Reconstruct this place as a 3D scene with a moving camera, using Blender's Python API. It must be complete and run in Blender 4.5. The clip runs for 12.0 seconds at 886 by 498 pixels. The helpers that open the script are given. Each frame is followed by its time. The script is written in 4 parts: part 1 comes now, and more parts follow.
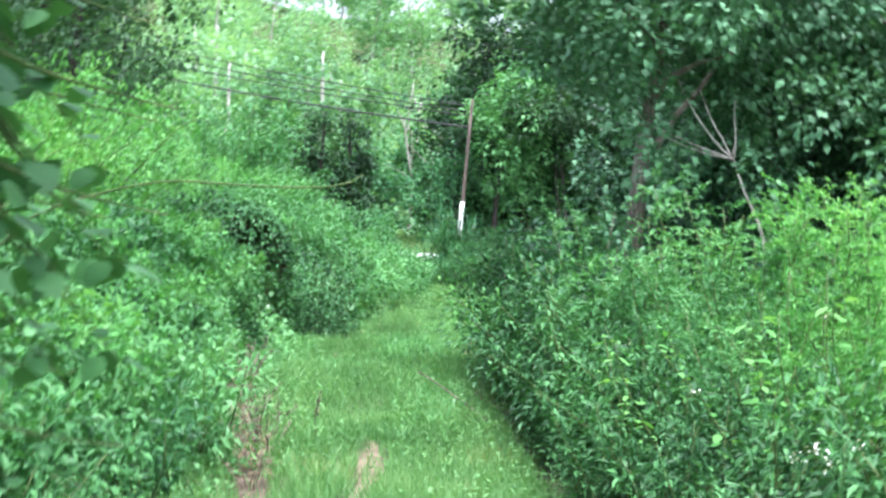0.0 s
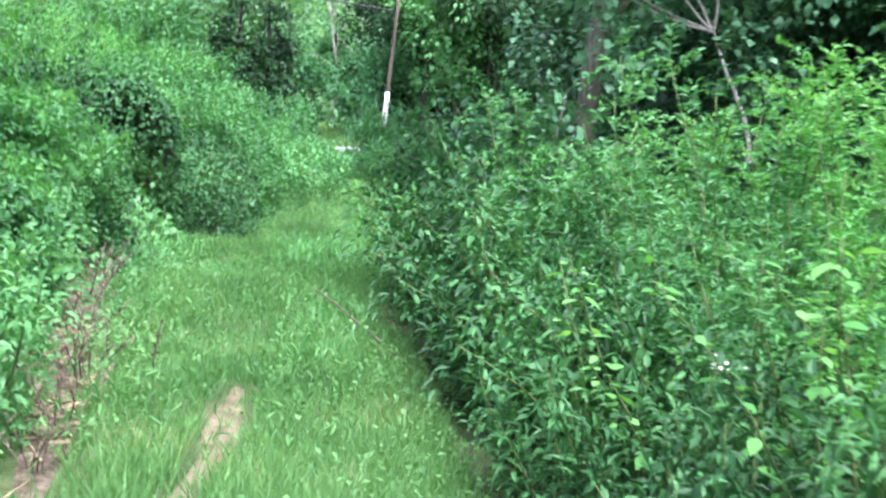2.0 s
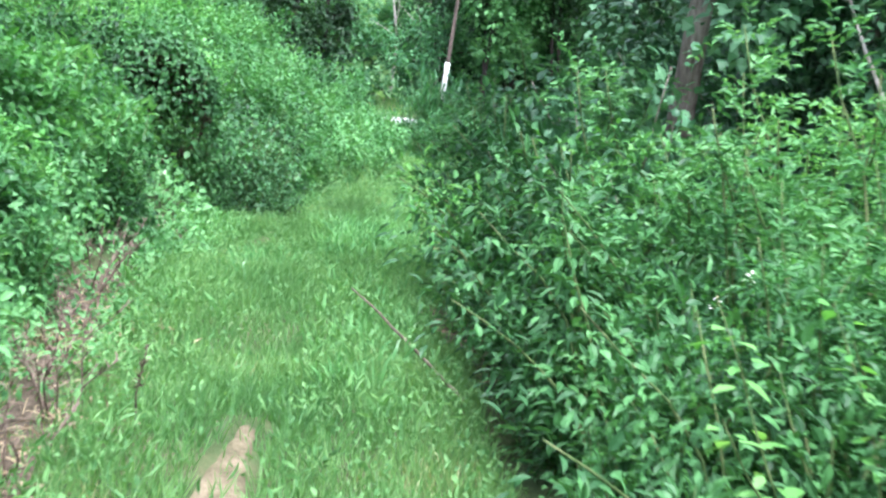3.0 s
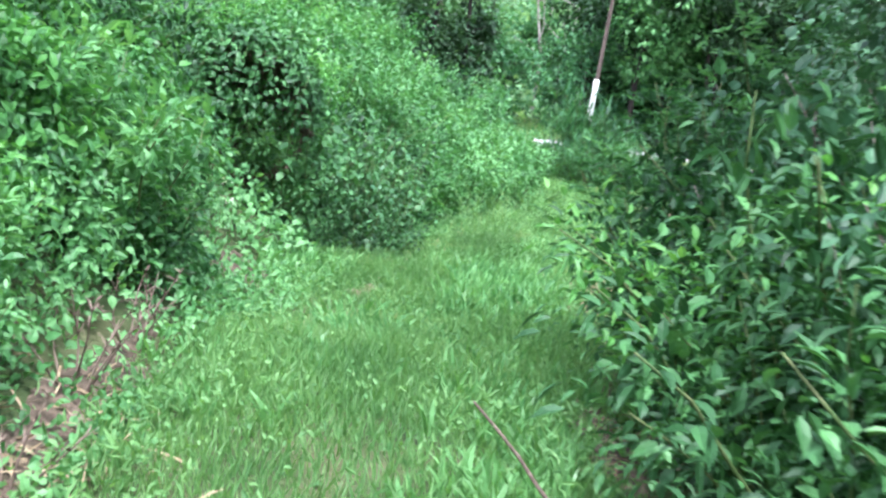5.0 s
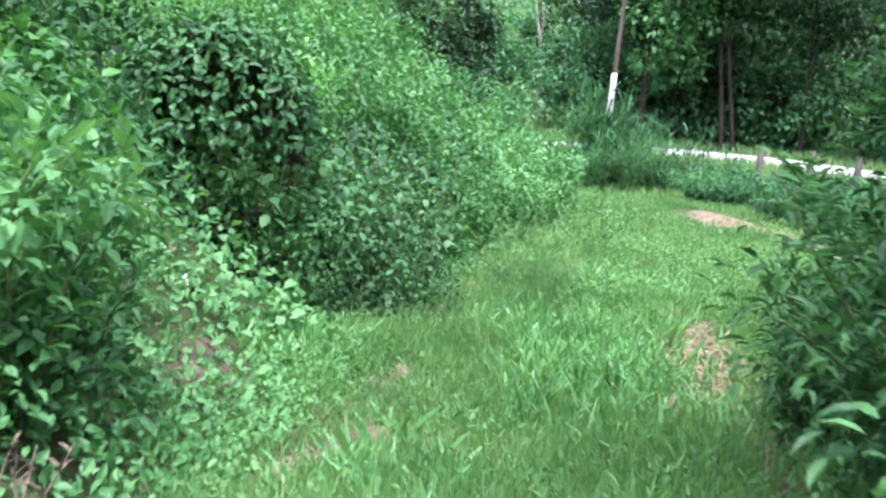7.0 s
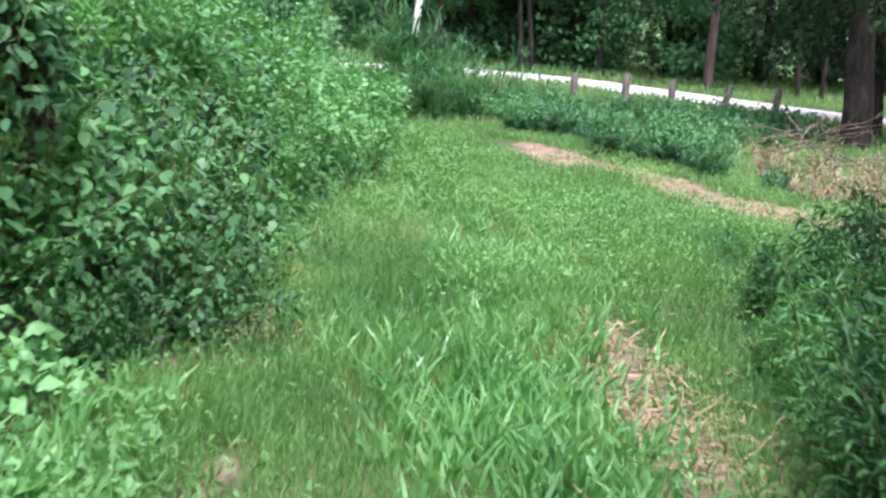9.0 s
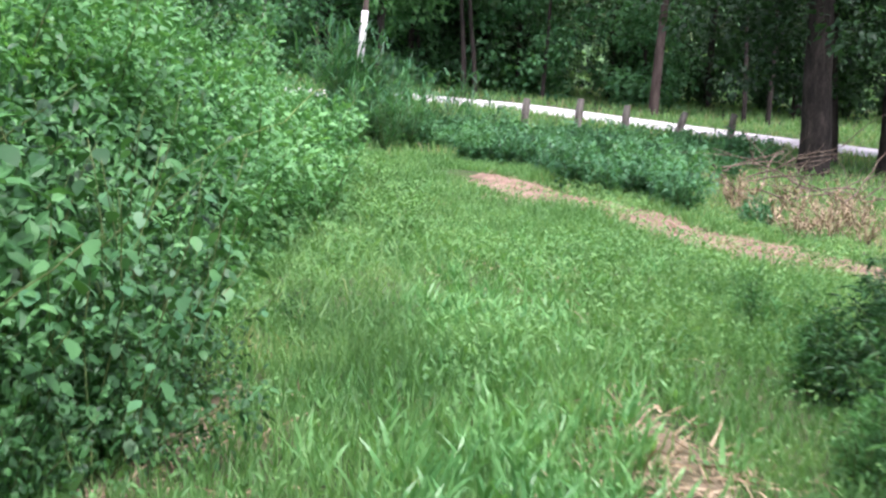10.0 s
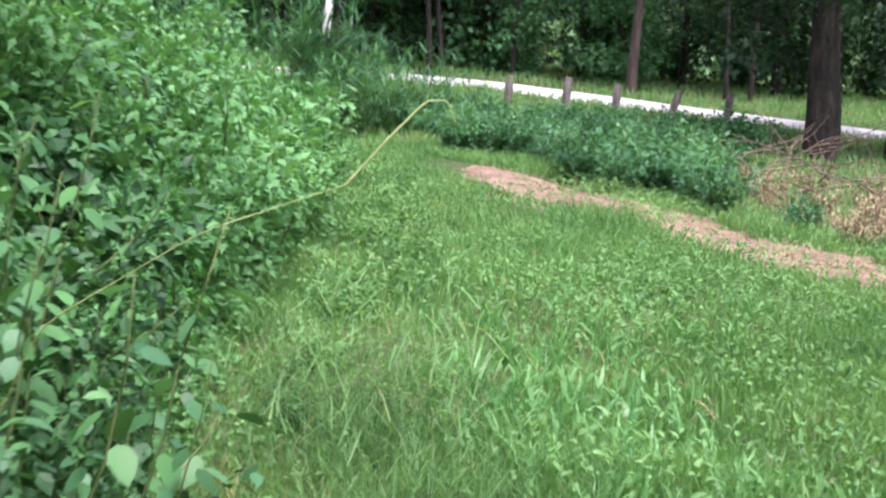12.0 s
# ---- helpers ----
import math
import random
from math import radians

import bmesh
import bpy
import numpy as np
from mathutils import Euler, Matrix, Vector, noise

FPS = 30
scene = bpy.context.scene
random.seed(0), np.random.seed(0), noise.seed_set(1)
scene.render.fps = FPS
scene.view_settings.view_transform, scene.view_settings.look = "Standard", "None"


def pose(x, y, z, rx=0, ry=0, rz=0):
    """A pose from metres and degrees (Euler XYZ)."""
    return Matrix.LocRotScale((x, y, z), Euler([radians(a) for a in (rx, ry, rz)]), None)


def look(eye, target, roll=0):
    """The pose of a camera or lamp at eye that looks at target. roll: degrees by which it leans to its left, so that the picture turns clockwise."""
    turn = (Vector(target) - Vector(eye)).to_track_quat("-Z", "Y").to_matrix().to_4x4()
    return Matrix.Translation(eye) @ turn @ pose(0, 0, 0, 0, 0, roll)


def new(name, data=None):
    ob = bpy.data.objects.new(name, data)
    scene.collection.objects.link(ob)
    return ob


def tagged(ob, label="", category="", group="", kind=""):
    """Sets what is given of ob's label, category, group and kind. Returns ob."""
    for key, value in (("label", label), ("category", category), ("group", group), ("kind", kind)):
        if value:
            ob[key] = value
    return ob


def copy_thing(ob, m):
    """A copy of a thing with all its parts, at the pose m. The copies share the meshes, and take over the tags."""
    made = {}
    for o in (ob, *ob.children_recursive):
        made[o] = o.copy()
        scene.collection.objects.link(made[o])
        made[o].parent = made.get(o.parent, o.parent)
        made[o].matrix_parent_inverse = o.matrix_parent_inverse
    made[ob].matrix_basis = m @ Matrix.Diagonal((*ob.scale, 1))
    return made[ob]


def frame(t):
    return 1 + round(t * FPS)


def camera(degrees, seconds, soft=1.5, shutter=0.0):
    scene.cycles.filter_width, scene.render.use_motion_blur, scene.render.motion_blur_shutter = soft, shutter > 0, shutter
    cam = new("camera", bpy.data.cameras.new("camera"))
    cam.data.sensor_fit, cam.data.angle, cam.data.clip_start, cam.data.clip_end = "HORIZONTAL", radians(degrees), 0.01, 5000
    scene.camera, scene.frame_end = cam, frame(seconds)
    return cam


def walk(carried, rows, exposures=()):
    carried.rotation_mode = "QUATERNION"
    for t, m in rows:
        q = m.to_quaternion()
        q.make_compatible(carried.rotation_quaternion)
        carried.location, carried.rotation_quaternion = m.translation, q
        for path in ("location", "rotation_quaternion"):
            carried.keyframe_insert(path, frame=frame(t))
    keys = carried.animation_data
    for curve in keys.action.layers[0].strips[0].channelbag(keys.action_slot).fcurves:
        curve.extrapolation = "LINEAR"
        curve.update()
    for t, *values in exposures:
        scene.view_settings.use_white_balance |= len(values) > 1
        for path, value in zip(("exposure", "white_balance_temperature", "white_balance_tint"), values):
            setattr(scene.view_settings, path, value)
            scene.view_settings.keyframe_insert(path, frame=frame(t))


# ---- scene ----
cam = camera(42.0, 12.0, soft=2.4, shutter=0.5)
PATH = [
    (0, (0.029, 0.007, 1.519), (0.021, 2.007, 1.528), 2.2),
    (0.5, (0.134, 0.548, 1.529), (0.148, 2.548, 1.552), -5.7),
    (1, (0.253, 1.093, 1.532), (0.303, 3.092, 1.567), -3.6),
    (1.5, (0.187, 1.728, 1.537), (0.290, 3.723, 1.443), 1.9),
    (2, (0.217, 2.344, 1.457), (0.344, 4.333, 1.295), 3.9),
    (2.5, (0.193, 3.095, 1.459), (0.279, 5.083, 1.258), 8.1),
    (3, (0.211, 3.842, 1.508), (0.251, 5.830, 1.291), 6.0),
    (3.5, (0.220, 4.580, 1.487), (0.136, 6.573, 1.340), 9.1),
    (3.7, (0.143, 4.890, 1.432), (0.076, 6.885, 1.311), 10.5),
    (5.5, (-0.047, 7.457, 1.484), (-0.289, 9.430, 1.258), 6.6),
    (6, (-0.270, 8.069, 1.549), (-0.536, 10.046, 1.406), 7.1),
    (6.5, (-0.430, 8.881, 1.475), (-0.671, 10.858, 1.297), 4.6),
    (8.3, (-1.001, 11.326, 1.549), (-1.049, 13.314, 1.334), 5.3),
    (8.5, (-1.060, 11.612, 1.573), (-1.025, 13.591, 1.282), 4.9),
    (9, (-1.106, 12.334, 1.594), (-0.931, 14.301, 1.281), 3.4),
    (9.5, (-1.210, 13.015, 1.591), (-0.985, 14.979, 1.286), 5.2),
    (10, (-1.312, 13.769, 1.595), (-1.026, 15.731, 1.330), 3.3),
    (10.5, (-1.408, 14.498, 1.610), (-1.130, 16.456, 1.314), 4.4),
    (11, (-1.511, 15.162, 1.644), (-1.174, 17.113, 1.362), 2.6),
    (11.5, (-1.484, 15.812, 1.639), (-1.155, 17.766, 1.364), 2.1),
    (12, (-1.465, 16.469, 1.624), (-1.096, 18.412, 1.323), 3.2),
]
walk(cam, [(t, look(eye, target, roll)) for t, eye, target, roll in PATH],
     [(0.0, 2.33, 5780, 18), (1.5, 2.33, 5750, 19), (3.0, 2.35, 5750, 20), (6.0, 2.28, 5720, 25), (9.0, 1.93, 6050, 28), (12.0, 1.84, 6200, 32)])

# ---- daylight: a thin bright overcast ----
world = bpy.data.worlds.new("overcast_sky")
scene.world = world
world.use_nodes = True
wn = world.node_tree.nodes
sky = wn.new("ShaderNodeTexSky")
sky.sky_type, sky.sun_disc = "NISHITA", False
sky.sun_elevation, sky.sun_rotation = radians(66), radians(168)
sky.dust_density, sky.air_density = 4.0, 1.0
soften = wn.new("ShaderNodeHueSaturation")
soften.inputs["Saturation"].default_value = 0.35
world.node_tree.links.new(sky.outputs["Color"], soften.inputs["Color"])
world.node_tree.links.new(soften.outputs["Color"], wn["Background"].inputs["Color"])
wn["Background"].inputs["Strength"].default_value = 0.115
sun_data = bpy.data.lights.new("sun", "SUN")
sun_data.energy, sun_data.angle, sun_data.color = 1.5, radians(16), (1.0, 0.97, 0.92)
sun = new("sun", sun_data)
sun.matrix_world = look((40 * math.sin(radians(168)) / math.tan(radians(66)), 40 * math.cos(radians(168)) / math.tan(radians(66)), 40), (0, 0, 0))


# ---- materials ----
def material(name):
    mat = bpy.data.materials.new(name)
    mat.use_nodes = True
    return mat, mat.node_tree.nodes, mat.node_tree.links, mat.node_tree.nodes["Principled BSDF"]


def ramp(nodes, stops):
    r = nodes.new("ShaderNodeValToRGB")
    while len(r.color_ramp.elements) < len(stops):
        r.color_ramp.elements.new(0.5)
    for e, (p, c) in zip(r.color_ramp.elements, stops):
        e.position, e.color = p, (*c, 1)
    return r


def leaf_material(name, dark, mid, light, see_through=0.35, rough=0.5, patch=1.3, dry=None):
    """Living leaf: colour differs leaf by leaf and in drifts, light comes through it."""
    mat, n, l, bsdf = material(name)
    geo = n.new("ShaderNodeNewGeometry")
    where = n.new("ShaderNodeTexCoord")
    drift = n.new("ShaderNodeTexNoise")
    drift.inputs["Scale"].default_value, drift.inputs["Detail"].default_value = patch, 3
    l.new(geo.outputs["Position"], drift.inputs["Vector"])
    info = n.new("ShaderNodeObjectInfo")
    a = n.new("ShaderNodeMath"); a.operation = "MULTIPLY_ADD"
    l.new(geo.outputs["Random Per Island"], a.inputs[0]); a.inputs[1].default_value = 0.5
    b = n.new("ShaderNodeMath"); b.operation = "MULTIPLY_ADD"
    l.new(drift.outputs["Fac"], b.inputs[0]); b.inputs[1].default_value = 1.35
    c = n.new("ShaderNodeMath"); c.operation = "MULTIPLY_ADD"
    l.new(info.outputs["Random"], c.inputs[0]); c.inputs[1].default_value, c.inputs[2].default_value = 0.42, -0.62
    l.new(c.outputs[0], b.inputs[2]); l.new(b.outputs[0], a.inputs[2])
    stops = [(0.0, dark), (0.45, mid), (0.86, light)] + ([(0.93, dry)] if dry else [])
    col = ramp(n, stops)
    l.new(a.outputs[0], col.inputs["Fac"])
    vein = n.new("ShaderNodeTexNoise"); vein.inputs["Scale"].default_value, vein.inputs["Detail"].default_value = 55, 4
    l.new(where.outputs["Object"], vein.inputs["Vector"])
    bump = n.new("ShaderNodeBump"); bump.inputs["Strength"].default_value, bump.inputs["Distance"].default_value = 0.35, 0.004
    l.new(vein.outputs["Fac"], bump.inputs["Height"]); l.new(bump.outputs["Normal"], bsdf.inputs["Normal"])
    l.new(col.outputs["Color"], bsdf.inputs["Base Color"])
    bsdf.inputs["Roughness"].default_value = rough
    bsdf.inputs["Specular IOR Level"].default_value = 0.28
    lit = n.new("ShaderNodeBsdfTranslucent")
    warm = n.new("ShaderNodeMix"); warm.data_type, warm.blend_type = "RGBA", "MULTIPLY"
    warm.inputs["Factor"].default_value = 1.0
    l.new(col.outputs["Color"], warm.inputs["A"]); warm.inputs["B"].default_value = (1.5, 1.5, 0.7, 1)
    l.new(warm.outputs["Result"], lit.inputs["Color"])
    mix = n.new("ShaderNodeMixShader"); mix.inputs["Fac"].default_value = see_through
    l.new(bsdf.outputs["BSDF"], mix.inputs[1]); l.new(lit.outputs["BSDF"], mix.inputs[2])
    l.new(mix.outputs["Shader"], n["Material Output"].inputs["Surface"])
    return mat


def rough_material(name, stops, scale=6.0, rough=0.9, bump=0.5, depth=0.02, stretch=(1, 1, 1), fine=40.0):
    """Soil, bark, dead stalks, stone: two scales of colour and relief."""
    mat, n, l, bsdf = material(name)
    where = n.new("ShaderNodeTexCoord")
    mp = n.new("ShaderNodeMapping"); mp.inputs["Scale"].default_value = stretch
    l.new(where.outputs["Object"], mp.inputs["Vector"])
    big = n.new("ShaderNodeTexNoise"); big.inputs["Scale"].default_value, big.inputs["Detail"].default_value = scale, 8
    small = n.new("ShaderNodeTexNoise"); small.inputs["Scale"].default_value, small.inputs["Detail"].default_value = fine, 6
    l.new(mp.outputs["Vector"], big.inputs["Vector"]); l.new(mp.outputs["Vector"], small.inputs["Vector"])
    a = n.new("ShaderNodeMath"); a.operation = "MULTIPLY_ADD"
    l.new(small.outputs["Fac"], a.inputs[0]); a.inputs[1].default_value, a.inputs[2].default_value = 0.7, -0.33
    b = n.new("ShaderNodeMath"); b.operation = "ADD"
    l.new(a.outputs[0], b.inputs[0]); l.new(big.outputs["Fac"], b.inputs[1])
    col = ramp(n, stops); l.new(b.outputs[0], col.inputs["Fac"])
    l.new(col.outputs["Color"], bsdf.inputs["Base Color"])
    bsdf.inputs["Roughness"].default_value = rough
    bsdf.inputs["Specular IOR Level"].default_value = 0.2
    bm_ = n.new("ShaderNodeBump"); bm_.inputs["Strength"].default_value, bm_.inputs["Distance"].default_value = bump, depth
    l.new(b.outputs[0], bm_.inputs["Height"]); l.new(bm_.outputs["Normal"], bsdf.inputs["Normal"])
    return mat


M_SOIL = rough_material("mossy_soil", [(0.25, (0.028, 0.050, 0.018)), (0.5, (0.052, 0.085, 0.028)), (0.8, (0.11, 0.115, 0.055))], 1.6, 0.95, 0.7, 0.03)
M_BARE = rough_material("bare_red_soil", [(0.25, (0.115, 0.076, 0.054)), (0.5, (0.195, 0.135, 0.097)), (0.75, (0.31, 0.23, 0.17))], 3.0, 0.95, 0.7, 0.03)
M_LITTER = rough_material("leaf_litter_soil", [(0.25, (0.035, 0.03, 0.02)), (0.5, (0.085, 0.068, 0.046)), (0.78, (0.20, 0.155, 0.11))], 9.0, 0.95, 0.9, 0.03)
M_DUST = rough_material("trodden_earth", [(0.25, (0.07, 0.07, 0.036)), (0.5, (0.14, 0.12, 0.07)), (0.75, (0.24, 0.20, 0.13))], 5.0, 0.95, 0.7, 0.02)
M_ROAD = rough_material("pale_gravel_road", [(0.3, (0.36, 0.36, 0.35)), (0.5, (0.48, 0.48, 0.47)), (0.8, (0.62, 0.62, 0.60))], 0.9, 0.9, 0.4, 0.01, fine=18)
M_BARK = rough_material("grey_brown_bark", [(0.3, (0.08, 0.068, 0.055)), (0.5, (0.17, 0.148, 0.12)), (0.75, (0.30, 0.27, 0.23))], 7, 0.95, 0.9, 0.03, (1, 1, 0.25))
# Near-black bark colour, much darker than the other barks.
M_BARK_DARK = rough_material("dark_bark", [(0.3, (0.010, 0.009, 0.008)), (0.5, (0.023, 0.020, 0.017)), (0.75, (0.05, 0.043, 0.036))], 7, 0.95, 0.9, 0.03, (1, 1, 0.25))
M_BARK_PALE = rough_material("pale_bark", [(0.3, (0.22, 0.20, 0.17)), (0.5, (0.36, 0.34, 0.30)), (0.75, (0.5, 0.48, 0.44))], 5, 0.9, 0.6, 0.02, (1, 1, 0.3))
M_DEAD = rough_material("dead_stalk", [(0.3, (0.070, 0.053, 0.038)), (0.5, (0.130, 0.100, 0.074)), (0.75, (0.25, 0.205, 0.155))], 9, 0.9, 0.6, 0.01, (1, 1, 0.3))
M_STRAW = rough_material("dry_straw", [(0.3, (0.17, 0.13, 0.07)), (0.5, (0.29, 0.23, 0.135)), (0.75, (0.45, 0.38, 0.25))], 9, 0.9, 0.5, 0.01)
M_STEM = rough_material("green_stem", [(0.3, (0.035, 0.07, 0.02)), (0.5, (0.07, 0.12, 0.035)), (0.75, (0.14, 0.17, 0.07))], 9, 0.7, 0.4, 0.005)
M_TRUNK = rough_material("brown_trunk_bark", [(0.3, (0.03, 0.022, 0.019)), (0.5, (0.058, 0.044, 0.038)), (0.75, (0.10, 0.08, 0.068))], 6, 0.9, 0.8, 0.02, (1, 1, 0.2))
M_STEM_PALE = rough_material("pale_green_stem", [(0.3, (0.20, 0.28, 0.09)), (0.5, (0.30, 0.38, 0.14)), (0.75, (0.42, 0.48, 0.22))], 9, 0.7, 0.4, 0.004)
M_POSTWOOD = rough_material("weathered_fence_wood", [(0.3, (0.07, 0.065, 0.055)), (0.5, (0.15, 0.14, 0.12)), (0.75, (0.27, 0.25, 0.22))], 8, 0.95, 0.8, 0.02, (1, 1, 0.2))
M_CREO = rough_material("brown_pole_wood", [(0.3, (0.05, 0.04, 0.034)), (0.5, (0.10, 0.08, 0.066)), (0.75, (0.17, 0.14, 0.115))], 6, 0.9, 0.6, 0.015, (1, 1, 0.15))
M_WHITE = rough_material("flaking_white_paint", [(0.32, (0.30, 0.29, 0.27)), (0.42, (0.70, 0.70, 0.68)), (0.75, (0.82, 0.82, 0.8))], 7, 0.6, 0.4, 0.005)
M_WIRE = rough_material("black_cable", [(0.3, (0.02, 0.02, 0.02)), (0.7, (0.045, 0.045, 0.045))], 5, 0.5, 0.1, 0.002)
M_PETAL = leaf_material("white_petal", (0.6, 0.6, 0.56), (0.72, 0.72, 0.68), (0.8, 0.8, 0.78), 0.3, 0.6)

G_GRASS = leaf_material("lawn_grass", (0.052, 0.155, 0.050), (0.116, 0.268, 0.088), (0.200, 0.370, 0.140), 0.42, 0.5, 0.9, (0.33, 0.34, 0.18))
G_BROAD = leaf_material("broad_grass", (0.039, 0.136, 0.043), (0.092, 0.265, 0.086), (0.176, 0.396, 0.148), 0.35, 0.36, 1.1)
G_HERB = leaf_material("herb_leaf", (0.025, 0.092, 0.033), (0.070, 0.220, 0.070), (0.152, 0.365, 0.134), 0.30, 0.45, 0.8)
G_MEADOW = leaf_material("meadow_leaf", (0.036, 0.110, 0.036), (0.088, 0.228, 0.072), (0.178, 0.365, 0.130), 0.35, 0.55, 1.0)
G_BRIGHT = leaf_material("young_leaf", (0.038, 0.147, 0.035), (0.097, 0.301, 0.071), (0.188, 0.420, 0.125), 0.36, 0.42, 0.8)
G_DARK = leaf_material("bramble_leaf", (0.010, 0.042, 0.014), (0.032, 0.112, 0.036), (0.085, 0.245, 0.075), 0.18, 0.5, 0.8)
G_IVY = leaf_material("ivy_leaf", (0.023, 0.069, 0.034), (0.053, 0.149, 0.070), (0.114, 0.261, 0.127), 0.14, 0.45, 0.7)
G_NETTLE = leaf_material("nettle_leaf", (0.021, 0.076, 0.037), (0.048, 0.162, 0.068), (0.100, 0.267, 0.111), 0.32, 0.45, 0.7)
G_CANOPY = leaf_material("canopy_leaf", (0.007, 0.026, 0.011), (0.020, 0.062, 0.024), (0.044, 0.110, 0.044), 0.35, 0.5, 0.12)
# Leaf colour paled and cooled to stand in for distance haze.
G_HILL = leaf_material("hazed_hill_leaf", (0.075, 0.175, 0.088), (0.158, 0.335, 0.160), (0.265, 0.460, 0.245), 0.4, 0.55, 0.08)

# ---- mesh makers ----
RNG = np.random.default_rng(7)


def mesh_object(name, verts, faces, mat, parent=None, label="", smooth=False):
    me = bpy.data.meshes.new(name)
    me.from_pydata([tuple(v) for v in verts] if len(verts) < 50 else np.asarray(verts).tolist(), [], faces if isinstance(faces, list) else faces.tolist())
    me.materials.append(mat)
    if smooth:
        me.polygons.foreach_set("use_smooth", [True] * len(me.polygons))
    me.update()
    ob = new(name, me)
    if parent:
        ob.parent = parent
    if label:
        ob["label"] = label
    return ob


# one leaf along +y, upper side +z
LEAF = (np.array([(0, 0, 0), (-0.43, 0.27, 0.07), (0.43, 0.27, 0.07), (0, 0.42, 0.0), (-0.4, 0.6, 0.06), (0.4, 0.6, 0.06), (0, 1, -0.14)]),
        np.array([(0, 3, 1), (0, 2, 3), (1, 3, 4), (3, 2, 5), (4, 3, 6), (3, 5, 6)]))
LEAF_FINE = (np.array([(0, 0, 0), (-0.38, 0.16, 0.02), (0, 0.2, 0.0), (0.38, 0.16, 0.02), (-0.5, 0.42, 0.035), (0, 0.46, 0.0), (0.5, 0.42, 0.035),
                       (-0.33, 0.74, 0.0), (0, 0.76, -0.025), (0.33, 0.74, 0.0), (0, 1.0, -0.08)]),
             np.array([(0, 2, 1), (0, 3, 2), (1, 2, 5), (1, 5, 4), (2, 3, 6), (2, 6, 5), (4, 5, 8), (4, 8, 7), (5, 6, 9), (5, 9, 8), (7, 8, 10), (8, 9, 10)]))
BLADE = (np.array([(-0.5, 0, 0), (0.5, 0, 0), (-0.42, 0.4, 0.02), (0.42, 0.4, 0.02), (-0.28, 0.75, -0.06), (0.28, 0.75, -0.06), (0, 1, -0.22)]),
         np.array([(0, 1, 3), (0, 3, 2), (2, 3, 5), (2, 5, 4), (4, 5, 6)]))


def unit(v):
    return v / np.maximum(np.linalg.norm(v, axis=-1, keepdims=True), 1e-9)


def leaves(at, along, up, length, width, shape=LEAF):
    """Vertices and faces of many leaves: at, along (midrib), up (upper side), sizes."""
    tv, tf = shape
    y = unit(along)
    x = unit(np.cross(y, up) + 1e-6)
    z = np.cross(x, y)
    n = len(at)
    length, width = np.broadcast_to(length, n)[:, None, None], np.broadcast_to(width, n)[:, None, None]
    v = at[:, None, :] + x[:, None, :] * (tv[None, :, 0:1] * width) + y[:, None, :] * (tv[None, :, 1:2] * length) + z[:, None, :] * (tv[None, :, 2:3] * length)
    f = tf[None] + (np.arange(n) * len(tv))[:, None, None]
    return v.reshape(-1, 3), f.reshape(-1, 3)


def rand_dirs(n, rng, lift=0.0):
    d = unit(rng.normal(size=(n, 3)))
    d[:, 2] += lift
    return unit(d)


def join(*sets):
    vs, fs, k = [], [], 0
    for v, f in sets:
        if len(v):
            vs.append(np.asarray(v)); fs.append(np.asarray(f) + k); k += len(v)
    return np.concatenate(vs), np.concatenate(fs)


def tube(path, radii, sides=6):
    """A tapered tube along a path, with closed end, as triangles."""
    path = np.asarray(path, float)
    t = unit(np.gradient(path, axis=0))
    ref = np.array([0.31, 0.87, 0.38])
    x = unit(np.cross(t, ref)); y = np.cross(t, x)
    ang = np.arange(sides) * 2 * np.pi / sides
    ring = np.cos(ang)[None, :, None] * x[:, None] + np.sin(ang)[None, :, None] * y[:, None]
    v = (path[:, None] + ring * np.asarray(radii)[:, None, None]).reshape(-1, 3)
    v = np.concatenate([v, path[-1:]])
    f = []
    m = len(path)
    for i in range(m - 1):
        for j in range(sides):
            a, b = i * sides + j, i * sides + (j + 1) % sides
            f += [(a, b, b + sides), (a, b + sides, a + sides)]
    f += [((m - 1) * sides + j, (m - 1) * sides + (j + 1) % sides, m * sides) for j in range(sides)]
    return v, np.array(f)


def bend(start, way, length, steps, rng, wander=0.15, pull=0.0):
    """A wandering path; pull bends it up (+) or down (-)."""
    p, d, out = np.array(start, float), unit(np.array(way, float)), [np.array(start, float)]
    for _ in range(steps):
        d = unit(d + rng.normal(size=3) * wander + np.array((0, 0, pull)))
        p = p + d * length / steps
        out.append(p.copy())
    return np.array(out)


def along_path(path, n, rng, lo=0.2):
    """n places on a path from part lo to its end, and the path's direction there."""
    s = np.sort(rng.uniform(lo, 1, n)) * (len(path) - 1)
    i = np.minimum(s.astype(int), len(path) - 2)
    f = (s - i)[:, None]
    return path[i] * (1 - f) + path[i + 1] * f, unit(path[i + 1] - path[i])


# ---- the lie of the land ----
def ease(a):
    a = np.clip(a, 0, 1)
    return a * a * (3 - 2 * a)


def foot(y):
    """Where the overgrown bank beside the path begins."""
    return np.interp(y, [-8, 4, 8, 12, 15, 19, 24, 27, 31, 36, 41, 48], [-1.5, -1.4, -1.45, -1.7, -1.9, -1.95, -1.35, -1.1, -0.75, -0.75, -1.3, -3.2])


